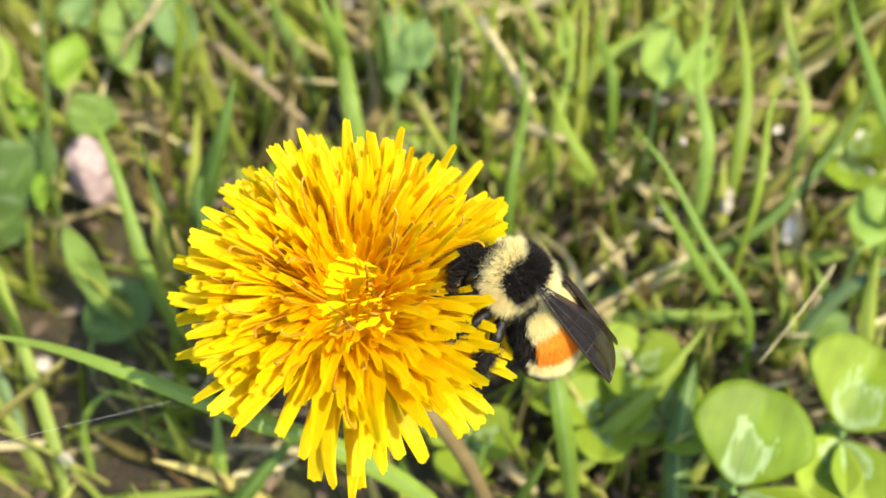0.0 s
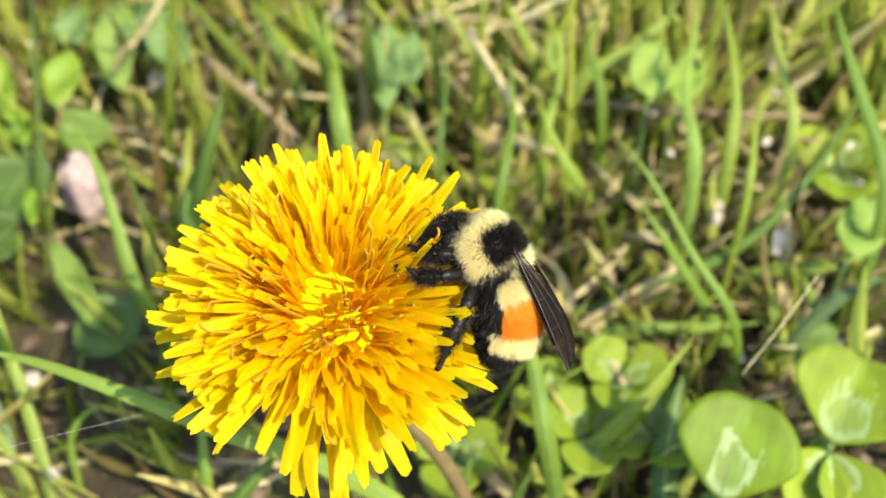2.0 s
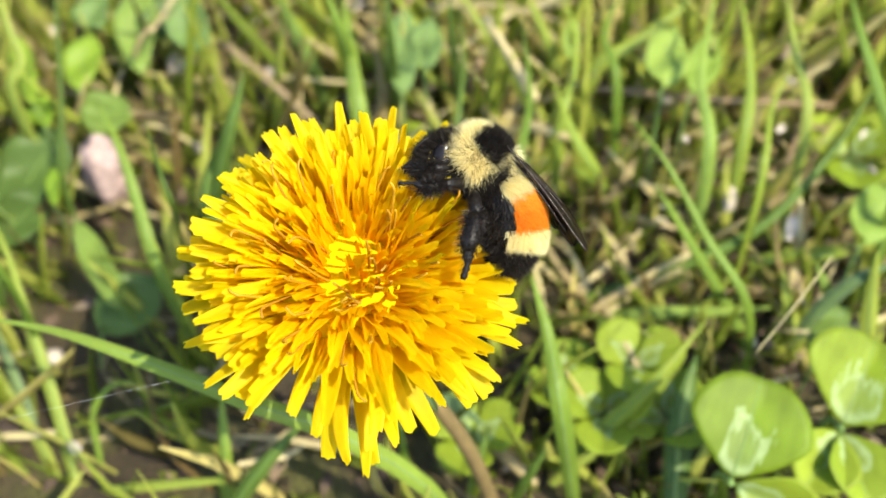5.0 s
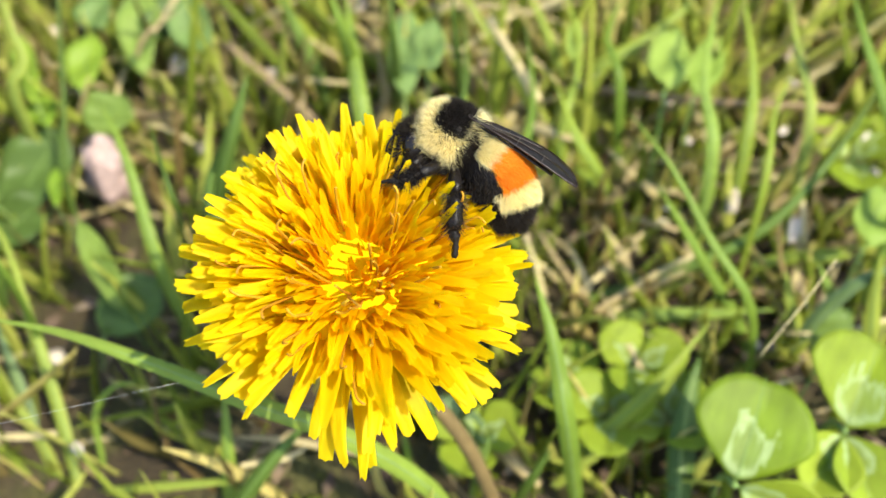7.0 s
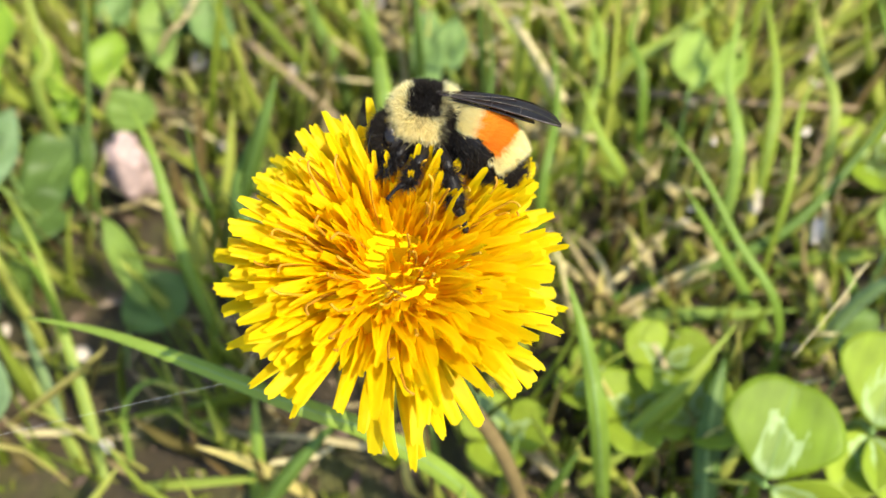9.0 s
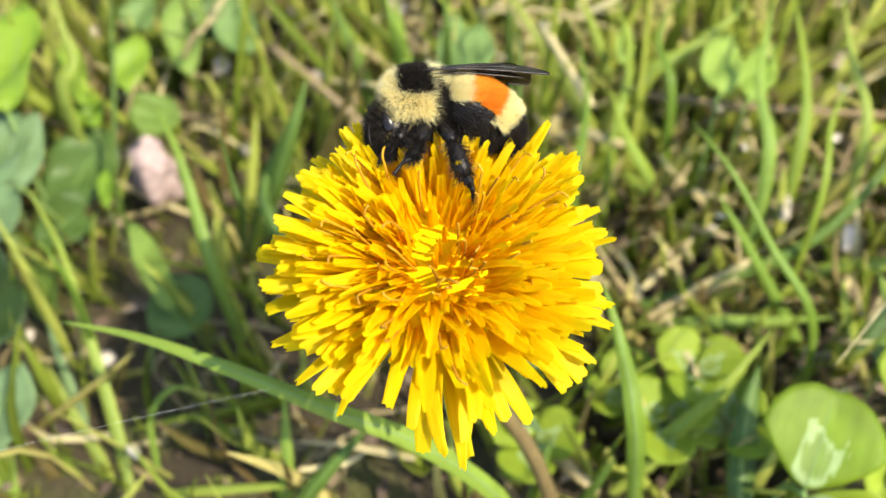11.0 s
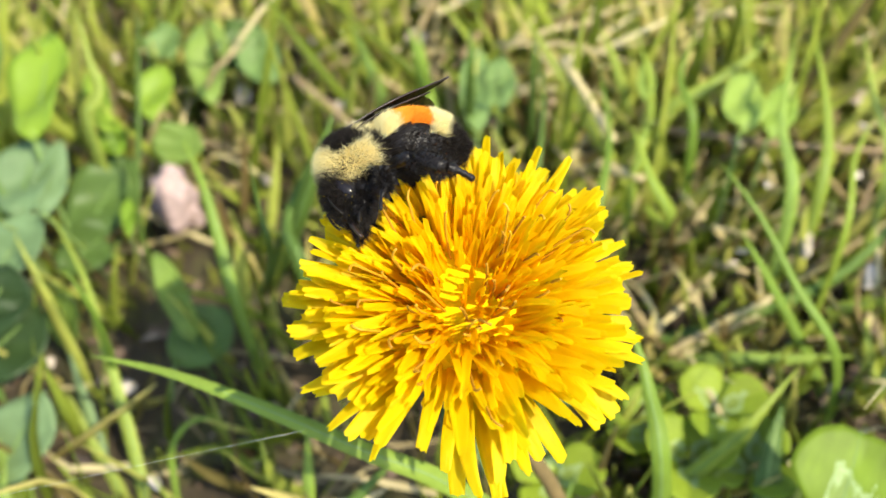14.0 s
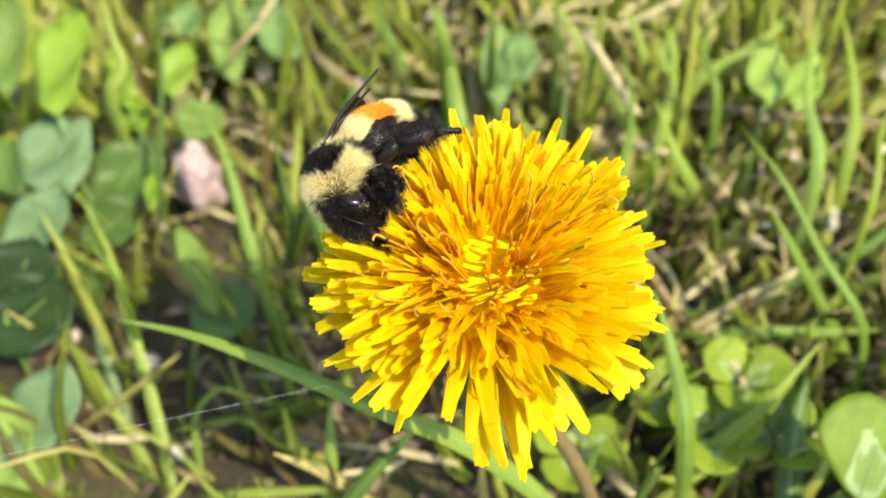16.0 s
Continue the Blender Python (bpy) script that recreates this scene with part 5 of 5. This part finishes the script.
def bumblebee():
    ob = new("bumblebee")
    tagged(ob, "furry bumblebee with pale yellow, black and orange bands and dark wings", "bumblebee")
    rng = random.Random(21)
    # thorax
    R = Vector((3.45, 3.35, 3.3))
    v, f = ball((0, 0, 0), R, 28, 18)
    thorax = part("thorax", mesh_of("thorax", v, f, CUTICLE), ob)
    coats = {"collar": ([], []), "back": ([], []), "rump": ([], []), "under": ([], [])}
    for i in range(32000):
        d = Vector((rng.gauss(0, 1), rng.gauss(0, 1), rng.gauss(0, 1))).normalized()
        j = 0.08 * noise.noise(d * 3) + rng.gauss(0, 0.045)
        ax, ay, az = d.x + j, abs(d.y) + j, d.z + j
        if az > 0.26 and -0.72 < ax < -0.30 and ay < 0.66:
            key = "rump"
        elif az > 0.12 and -0.30 <= ax < 0.62:
            key = "back"
        elif az > -0.62 and (ax > 0.50 or (ay > 0.30 and ax > -0.38)) and ax < 0.95:
            key = "collar"
        else:
            key = "under"
        p = Vector((d.x * R.x, d.y * R.y, d.z * R.z)) * MM
        n = (d + Vector((rng.gauss(-0.15, 0.25), rng.gauss(0, 0.25), rng.gauss(0, 0.25)))).normalized()
        L = (1.15 if key == "collar" else 1.5 if key == "rump" else 1.05) * rng.uniform(0.6, 1.2) * MM
        hair(p * 0.985, n, L, 0.024 * MM, *coats[key], rng.gauss(0, 0.6))
    part("collar_fur", mesh_of("collar_fur", *coats["collar"], FUR_YELLOW), thorax, "pale yellow fur collar")
    part("back_fur", mesh_of("back_fur", *coats["back"], FUR_BLACK), thorax, "black fur band between the wings")
    part("rump_fur", mesh_of("rump_fur", *coats["rump"], FUR_CREAM), thorax, "pale yellow fur tuft")
    part("underside_fur", mesh_of("underside_fur", *coats["under"], FUR_BLACK), thorax)
    # abdomen
    verts, faces = [], []
    ns, na = 30, 28
    for i in range(ns + 1):
        for k in range(na):
            p, n, t = abdomen_at(i / ns, 2 * math.pi * k / na)
            ridge = 1 - 0.012 * (1 if (i % 5) == 0 else 0)
            verts.append(p * ridge * MM)
    for i in range(ns):
        for k in range(na):
            j = (k + 1) % na
            faces.append((i * na + k, i * na + j, (i + 1) * na + j, (i + 1) * na + k))
    faces.append(tuple(range(na)))
    faces.append(tuple(ns * na + k for k in range(na - 1, -1, -1)))
    abdomen = part("abdomen", mesh_of("abdomen", verts, faces, CUTICLE), ob, "banded abdomen")
    bands = [("waist_fur", 0.0, 0.10, FUR_BLACK, 3.14, 3500, 0.7), ("yellow_band", 0.085, 0.26, FUR_CREAM, 1.55, 10000, 1.2), ("orange_band", 0.25, 0.420, FUR_ORANGE, 1.50, 8000, 0.80),
             ("orange_band", 0.41, 0.595, FUR_RUST, 1.58, 8000, 0.80), ("pale_band", 0.585, 0.735, FUR_CREAM, 1.85, 8000, 1.05),
             ("tail_fur", 0.72, 0.97, FUR_BLACK, 3.14, 5000, 0.85)]
    for name, s0, s1, mat, edge, count, L in bands:
        hv, hf = [], []
        # skin under the fur
        for i in range(7):
            for k in range(17):
                p, n, t = abdomen_at(s0 + (s1 - s0) * i / 6, -edge + 2 * edge * k / 16)
                hv.append((p + n * 0.06) * MM)
        for i in range(6):
            for k in range(16):
                a = i * 17 + k
                hf.append((a, a + 1, a + 18, a + 17))
        for i in range(count):
            s = rng.uniform(s0, s1) + rng.gauss(0, 0.008)
            lim = edge * (1 + 0.06 * noise.noise((s * 20, 0, 0)))
            p, n, t = abdomen_at(s, rng.uniform(-lim, lim))
            d = (n * 0.75 + t * 0.55 + Vector((rng.gauss(0, 0.2), rng.gauss(0, 0.2), rng.gauss(0, 0.2)))).normalized()
            hair(p * MM, d, L * rng.uniform(0.6, 1.25) * MM, 0.024 * MM, hv, hf, rng.gauss(0, 0.5))
        part(name, mesh_of(name, hv, hf, mat), abdomen, {"waist_fur": "black fur behind the thorax", "yellow_band": "pale yellow fur band", "orange_band": "bright orange fur band",
                                                         "pale_band": "pale yellow fur band", "tail_fur": "black tail fur"}[name])
    hv, hf = [], []
    for i in range(5200):
        p, n, t = abdomen_at(rng.uniform(0.05, 0.95), math.pi + rng.uniform(-1.5, 1.5))
        d = (n * 0.6 + t * 0.6 + Vector((rng.gauss(0, 0.25), rng.gauss(0, 0.25), rng.gauss(0, 0.25)))).normalized()
        hair(p * MM, d, rng.uniform(0.4, 0.9) * MM, 0.03 * MM, hv, hf, rng.gauss(0, 0.5))
    part("belly_fur", mesh_of("belly_fur", hv, hf, FUR_BLACK), abdomen)
    # head
    hc = Vector((2.6, 0, -2.8))
    v, f = ball(hc, (1.9, 2.3, 2.6), 24, 16, 0.5)
    v2, f2 = ball(hc + Vector((1.0, 0, -1.5)), (1.0, 1.15, 1.2), 14, 10)
    head = part("head", mesh_of("head", *merge([(v, f), (v2, f2)]), CUTICLE), ob, "glossy black head")
    for s in (1, -1):
        v, f = ball(hc + Vector((0.45, 1.72 * s, 0.2)), (0.85, 0.62, 1.4), 16, 12, 0.4)
        part("eye", mesh_of("eye", v, f, EYE), head, "glossy black oval eye")
        q = [Vector(c) * MM for c in ((4.0, 0.6 * s, -2.3), (4.6, 1.0 * s, -2.3), (4.95, 1.3 * s, -2.8), (5.05, 1.5 * s, -3.5), (5.0, 1.6 * s, -4.2), (4.8, 1.5 * s, -4.9))]
        line = spline(q, 20)
        rad = [(0.10 + (0.02 if (i % 2 and i > 6) else 0.0)) * MM for i in range(20)]
        part("antenna", mesh_of("antenna", *tube(line, rad, 7), CUTICLE), head, "bent black antenna")
    q = [(hc + Vector(c)) * MM for c in ((1.3, 0, -2.2), (1.5, 0, -3.2), (1.4, 0, -4.6))]
    part("tongue", mesh_of("tongue", *tube(spline(q, 8), [0.32 * MM] * 4 + [0.22 * MM] * 4, 7), VEIN), head, "dark brown tongue")
    hv, hf = [], []
    for i in range(11000):
        d = Vector((rng.gauss(0, 1), rng.gauss(0, 1), rng.gauss(0, 1))).normalized()
        if abs(d.y) > 0.84 and d.z < 0.4:
            continue
        p = hc + Vector((d.x * 2.05, d.y * 2.35, d.z * 2.7))
        n = (d + Vector((rng.gauss(0.1, 0.3), rng.gauss(0, 0.3), rng.gauss(0, 0.3)))).normalized()
        hair(p * MM, n, rng.uniform(0.5, 1.35) * MM, 0.03 * MM, hv, hf, rng.gauss(0, 0.5))
    part("face_fur", mesh_of("face_fur", hv, hf, FUR_BLACK), head)
    spots = []
    for i in range(80):
        d = Vector((rng.gauss(0.5, 0.6), rng.gauss(0, 1), rng.gauss(-0.1, 0.8))).normalized()
        spots.append(((hc + Vector((d.x * 2.6, d.y * 2.75, d.z * 3.1))) * MM, rng.uniform(0.025, 0.06) * MM))
    tagged(part("pollen", mesh_of("pollen", *pollen_dust(spots), POLLEN, False), head, "scattered yellow pollen grains"), kind="stuff")
    # wings: outline as leading and trailing edge along the length
    def wing(name, length, width, root, aim, dihedral, s):
        n, c = 30, 8
        verts, faces = [], []
        for i in range(n + 1):
            u = i / n
            lead = 0.10 * math.sin(math.pi * u) * width
            w = width * (0.14 + 0.86 * math.sin(min(1.0, u * 1.25) * math.pi / 2) ** 1.1) * math.sqrt(max(0.0, 1 - (max(0.0, u - 0.55) / 0.452) ** 2.6))
            w = max(w, 0.06 * width)
            for k in range(c + 1):
                y = lead - w * k / c
                z = 0.10 * math.sin(5 * u + k * 1.7) * width * 0.25 + 0.02 * length * math.sin(math.pi * u)
                verts.append(Vector((u * length, y, z)) * MM)
        for i in range(n):
            for k in range(c):
                a = i * (c + 1) + k
                faces.append((a, a + 1, a + c + 2, a + c + 1))
        x = Vector(aim).normalized()
        z = Vector((0, 0.0, 1))
        z = (z - x * z.dot(x)).normalized()
        y = z.cross(x)
        m = Matrix.Translation(Vector(root) * MM) @ Matrix((x, y, z)).transposed().to_4x4() @ Matrix.Rotation(dihedral, 4, "X") @ Matrix.Diagonal((1, s, 1, 1))
        w = part(name, mesh_of(name, [m @ q for q in verts], faces, WING), ob, "smoky dark brown folded wing")
        rows = c + 1
        for picks in ([i * rows for i in range(n + 1)], [i * rows + 3 for i in range(24)], [i * rows + 6 for i in range(20)],
                      [13 * rows + k for k in range(7)], [20 * rows + k for k in range(5)]):
            line = [m @ (verts[i] + Vector((0, 0, 0.02 * MM))) for i in picks]
            part("vein", mesh_of("vein", *tube(line, [0.11 * MM if picks[0] == 0 else 0.07 * MM] * len(line), 5), VEIN), w)
    for s in (1, -1):
        # the leading edge lies outward and down along the flank
        wing("forewing", 13.2, 4.4, (-0.3, 2.6 * s, 2.75), (-1.0, 0.06 * s, 0.02), radians(22) * s, -s)
        wing("hindwing", 9.6, 3.2, (-1.2, 2.3 * s, 2.5), (-1.0, 0.06 * s, 0.01), radians(22) * s, -s)
    # legs: thigh with shin and foot
    legs = []
    for s in (1, -1):
        for name, line, rad in (
                ("foreleg", ((1.2, 1.5 * s, -2.8), (2.0, 3.0 * s, -4.4), (2.6, 3.0 * s, -6.0), (3.6, 2.6 * s, -7.2)), (0.62, 0.55, 0.42, 0.2)),
                ("midleg", ((-0.8, 1.9 * s, -2.7), (0.3, 4.8 * s, -4.5), (1.2, 5.4 * s, -6.4), (3.0, 5.4 * s, -8.2)), (0.66, 0.6, 0.5, 0.2)),
                ("hindleg", ((-2.2, 2.0 * s, -2.6), (-3.5, 4.6 * s, -4.0), (-5.4, 5.8 * s, -7.1), (-7.2, 5.6 * s, -9.4)), (0.66, 0.72, 0.86, 0.25))):
            hip, knee, heel, toe = [Vector(q) for q in line]
            v, f = tube([q * MM for q in (hip, hip.lerp(knee, 0.3), hip.lerp(knee, 0.7), knee)], [r * MM for r in (rad[0] * 0.8, rad[0], rad[1], rad[1] * 0.75)], 9)
            o = hip * MM
            hv, hf = list(v), list(f)
            for i in range(160):
                u = rng.random()
                d = Vector((rng.gauss(0, 1), rng.gauss(0, 1), rng.gauss(0, 1))).normalized()
                hair((hip.lerp(knee, u) + d * rad[0] * 0.8) * MM, d, rng.uniform(0.3, 0.8) * MM, 0.03 * MM, hv, hf, rng.gauss(0, 0.5))
            leg = part(name, mesh_of(name, [q - o for q in hv], hf, CUTICLE), ob, "hairy black leg", Matrix.Translation(o))
            fat = 1.1 if name == "hindleg" else 1.0
            v, f = tube([(q - hip) * MM for q in (knee, knee.lerp(heel, 0.25), knee.lerp(heel, 0.8), heel)], [r * MM for r in (rad[1] * 0.6, rad[2] * fat * 0.85, rad[2] * fat, rad[2] * 0.7)], 9)
            hv, hf = list(v), list(f)
            for i in range(1400):
                u = rng.random()
                d = Vector((rng.gauss(0, 1), rng.gauss(0, 1), rng.gauss(0, 1))).normalized()
                hair((knee.lerp(heel, u) - hip + d * rad[2] * 0.8) * MM, (d + (heel - knee).normalized() * 0.5).normalized(), rng.uniform(0.4, 1.3) * MM, 0.026 * MM, hv, hf, rng.gauss(0, 0.5))
            part("shin", mesh_of("shin", hv, hf, CUTICLE), leg)
            pts = [heel.lerp(toe, u) + Vector((0, 0, 0.35 * math.sin(3.1 * u))) for u in (0, 0.1, 0.2, 0.3, 0.4, 0.5, 0.6, 0.7, 0.8, 0.9, 1)]
            radii = [(rad[2] * (0.75 if i < 5 else 0.45) * (1.0 if i % 2 else 0.7)) * MM for i in range(11)]
            v, f = tube([(q - hip) * MM for q in pts], radii, 7)
            hv, hf = list(v), list(f)
            for i in range(160):
                u = rng.random()
                d = Vector((rng.gauss(0, 1), rng.gauss(0, 1), rng.gauss(0, 1))).normalized()
                hair((heel.lerp(toe, u) - hip + d * 0.25) * MM, (d + (toe - heel).normalized() * 0.6).normalized(), rng.uniform(0.2, 0.5) * MM, 0.025 * MM, hv, hf, 0.1)
            part("foot", mesh_of("foot", hv, hf, CUTICLE), leg)
            legs.append((leg, o, s, name))
    return ob, legs


def small_fly():
    ob = new("small_fly")
    tagged(ob, "tiny brown fly in flight over the flower", "fly")
    v, f = ball((0, 0, 0), (0.8, 0.6, 0.6), 14, 10)
    v2, f2 = ball((1.0, 0, 0), (0.45, 0.5, 0.45), 12, 8)
    v3, f3 = ball((-1.2, 0, -0.1), (1.0, 0.5, 0.45), 14, 10)
    part("body", mesh_of("body", *merge([(v, f), (v2, f2), (v3, f3)]), FLY_BROWN), ob)
    for s in (1, -1):
        part("wing", leaf_mesh("wing", 0.0026, 0.0008, FLY_BROWN, 1.0, 0.05, 0.0), ob, "brownish wing", pose(0, 0.0004 * s, 0.0004, 0, -15, 180 - 14 * s))
    return ob


FLY = small_fly()
FLY_AT = (0.0029, -0.0085, 0.1176)
FLOWER, FLOWER_HEAD, FLOWER_STEM, STEM_TOP = dandelion()
BEE, BEE_LEGS = bumblebee()

BEE_ROWS = [
    (0, 0.0193, -0.00474, 0.09261, 23.7, -48.2, 142.8),
    (0.5, 0.02068, -0.00172, 0.09456, 38.5, -46.9, 128.7),
    (1, 0.02054, -0.00136, 0.09373, 56.5, -44.5, 115.3),
    (1.5, 0.02087, -0.00109, 0.09472, 55.9, -44.2, 116.6),
    (2, 0.02037, -0.00074, 0.09436, 59.2, -43.6, 116.2),
    (2.5, 0.02204, 0.00207, 0.09544, 68.6, -41.9, 114.2),
    (3, 0.02196, 0.00179, 0.09538, 74, -40.5, 115.2),
    (3.5, 0.02214, 0.00227, 0.0962, 76.6, -39.8, 117.7),
    (4, 0.0203, 0.00217, 0.09803, 76.4, -39.2, 120.3),
    (6.5, 0.0146, 0.0083, 0.10078, 49, -28.9, 147),
    (7, 0.01341, 0.00849, 0.10091, 46.6, -26.5, 150.6),
    (7.5, 0.01328, 0.00944, 0.10143, 44.1, -25.8, 154.2),
    (8, 0.0116, 0.01002, 0.10151, 41.4, -22.9, 159.9),
    (8.5, 0.00778, 0.01075, 0.10179, 40, -20.5, 166.3),
    (9, 0.00478, 0.01072, 0.10366, 39.5, -18.2, 169.7),
    (11.5, -0.00423, 0.01404, 0.1055, 53.1, -13, -170.3),
    (12, -0.00722, 0.01333, 0.10797, 58.6, -12.7, -163.6),
    (12.5, -0.00993, 0.01218, 0.1076, 63.7, -11.6, -159.1),
    (13, -0.01091, 0.01299, 0.10786, 67.5, -10.4, -156.3),
    (13.5, -0.01251, 0.01071, 0.10583, 69.8, -7.5, -151.3),
    (14, -0.01364, 0.0101, 0.10634, 73.6, -4.5, -145.6),
    (14.5, -0.01475, 0.00921, 0.10544, 77.4, -2.8, -135.9),
    (15, -0.0154, 0.00766, 0.10425, 75.7, -3.8, -125.2),
    (15.5, -0.01718, 0.00614, 0.10386, 73.1, -3.9, -119.8),
    (16, -0.01837, 0.0043, 0.10259, 73.5, -3.3, -115.4),
]


def motions():
    # the head nods and drifts, the stem leans after it
    turn = HEAD_AXIS.to_4x4() @ Matrix.Translation((0, 0.0030, 0.0012))
    head_rows, stem_rows = [], []
    for t, x, y, z, a, b, c in HEAD_ROWS:
        nod = 5 * min(1, max(0, (t - 9) / 3))
        m = pose(x - BASE.x, y - BASE.y, z - BASE.z, a, b, c) @ turn @ pose(0, 0, 0, -nod)
        head_rows.append((t, m))
        tip = m @ Vector((0, 0, -0.0195))
        q = STEM_TOP.rotation_difference(tip)
        stem_rows.append((t, q.to_matrix().to_4x4()))
    walk(FLOWER_HEAD, head_rows)
    walk(FLOWER_STEM, stem_rows)
    walk(BEE, [(r[0], pose(*r[1:])) for r in BEE_ROWS])
    # the fly shoots across the flower once
    walk(FLY, [(0, pose(-1.5, 0.3, 0.5)), (3.8, pose(-0.4, 0.10, 0.22)), (4.0, pose(*FLY_AT, 0, 5, 4)), (4.2, pose(0.4, 0.02, 0.2)), (16, pose(1.8, 0.4, 0.6))])
    # legs step as the bee climbs round the flower
    for i, (leg, o, s, name) in enumerate(BEE_LEGS):
        rows = []
        for k in range(33):
            t = 0.5 * k
            w = math.sin(2.1 * t + 1.9 * i) * (9 if name != "hindleg" else 6)
            if name == "hindleg":
                w += 36 * min(1, max(0, (t - 13) / 2)) - 28 * min(1, max(0, (t - 9) / 3))
            rows.append((t, Matrix.Translation(o) @ pose(0, 0, 0, 0.4 * w * s, w, 0.3 * w)))
        walk(leg, rows)


motions()
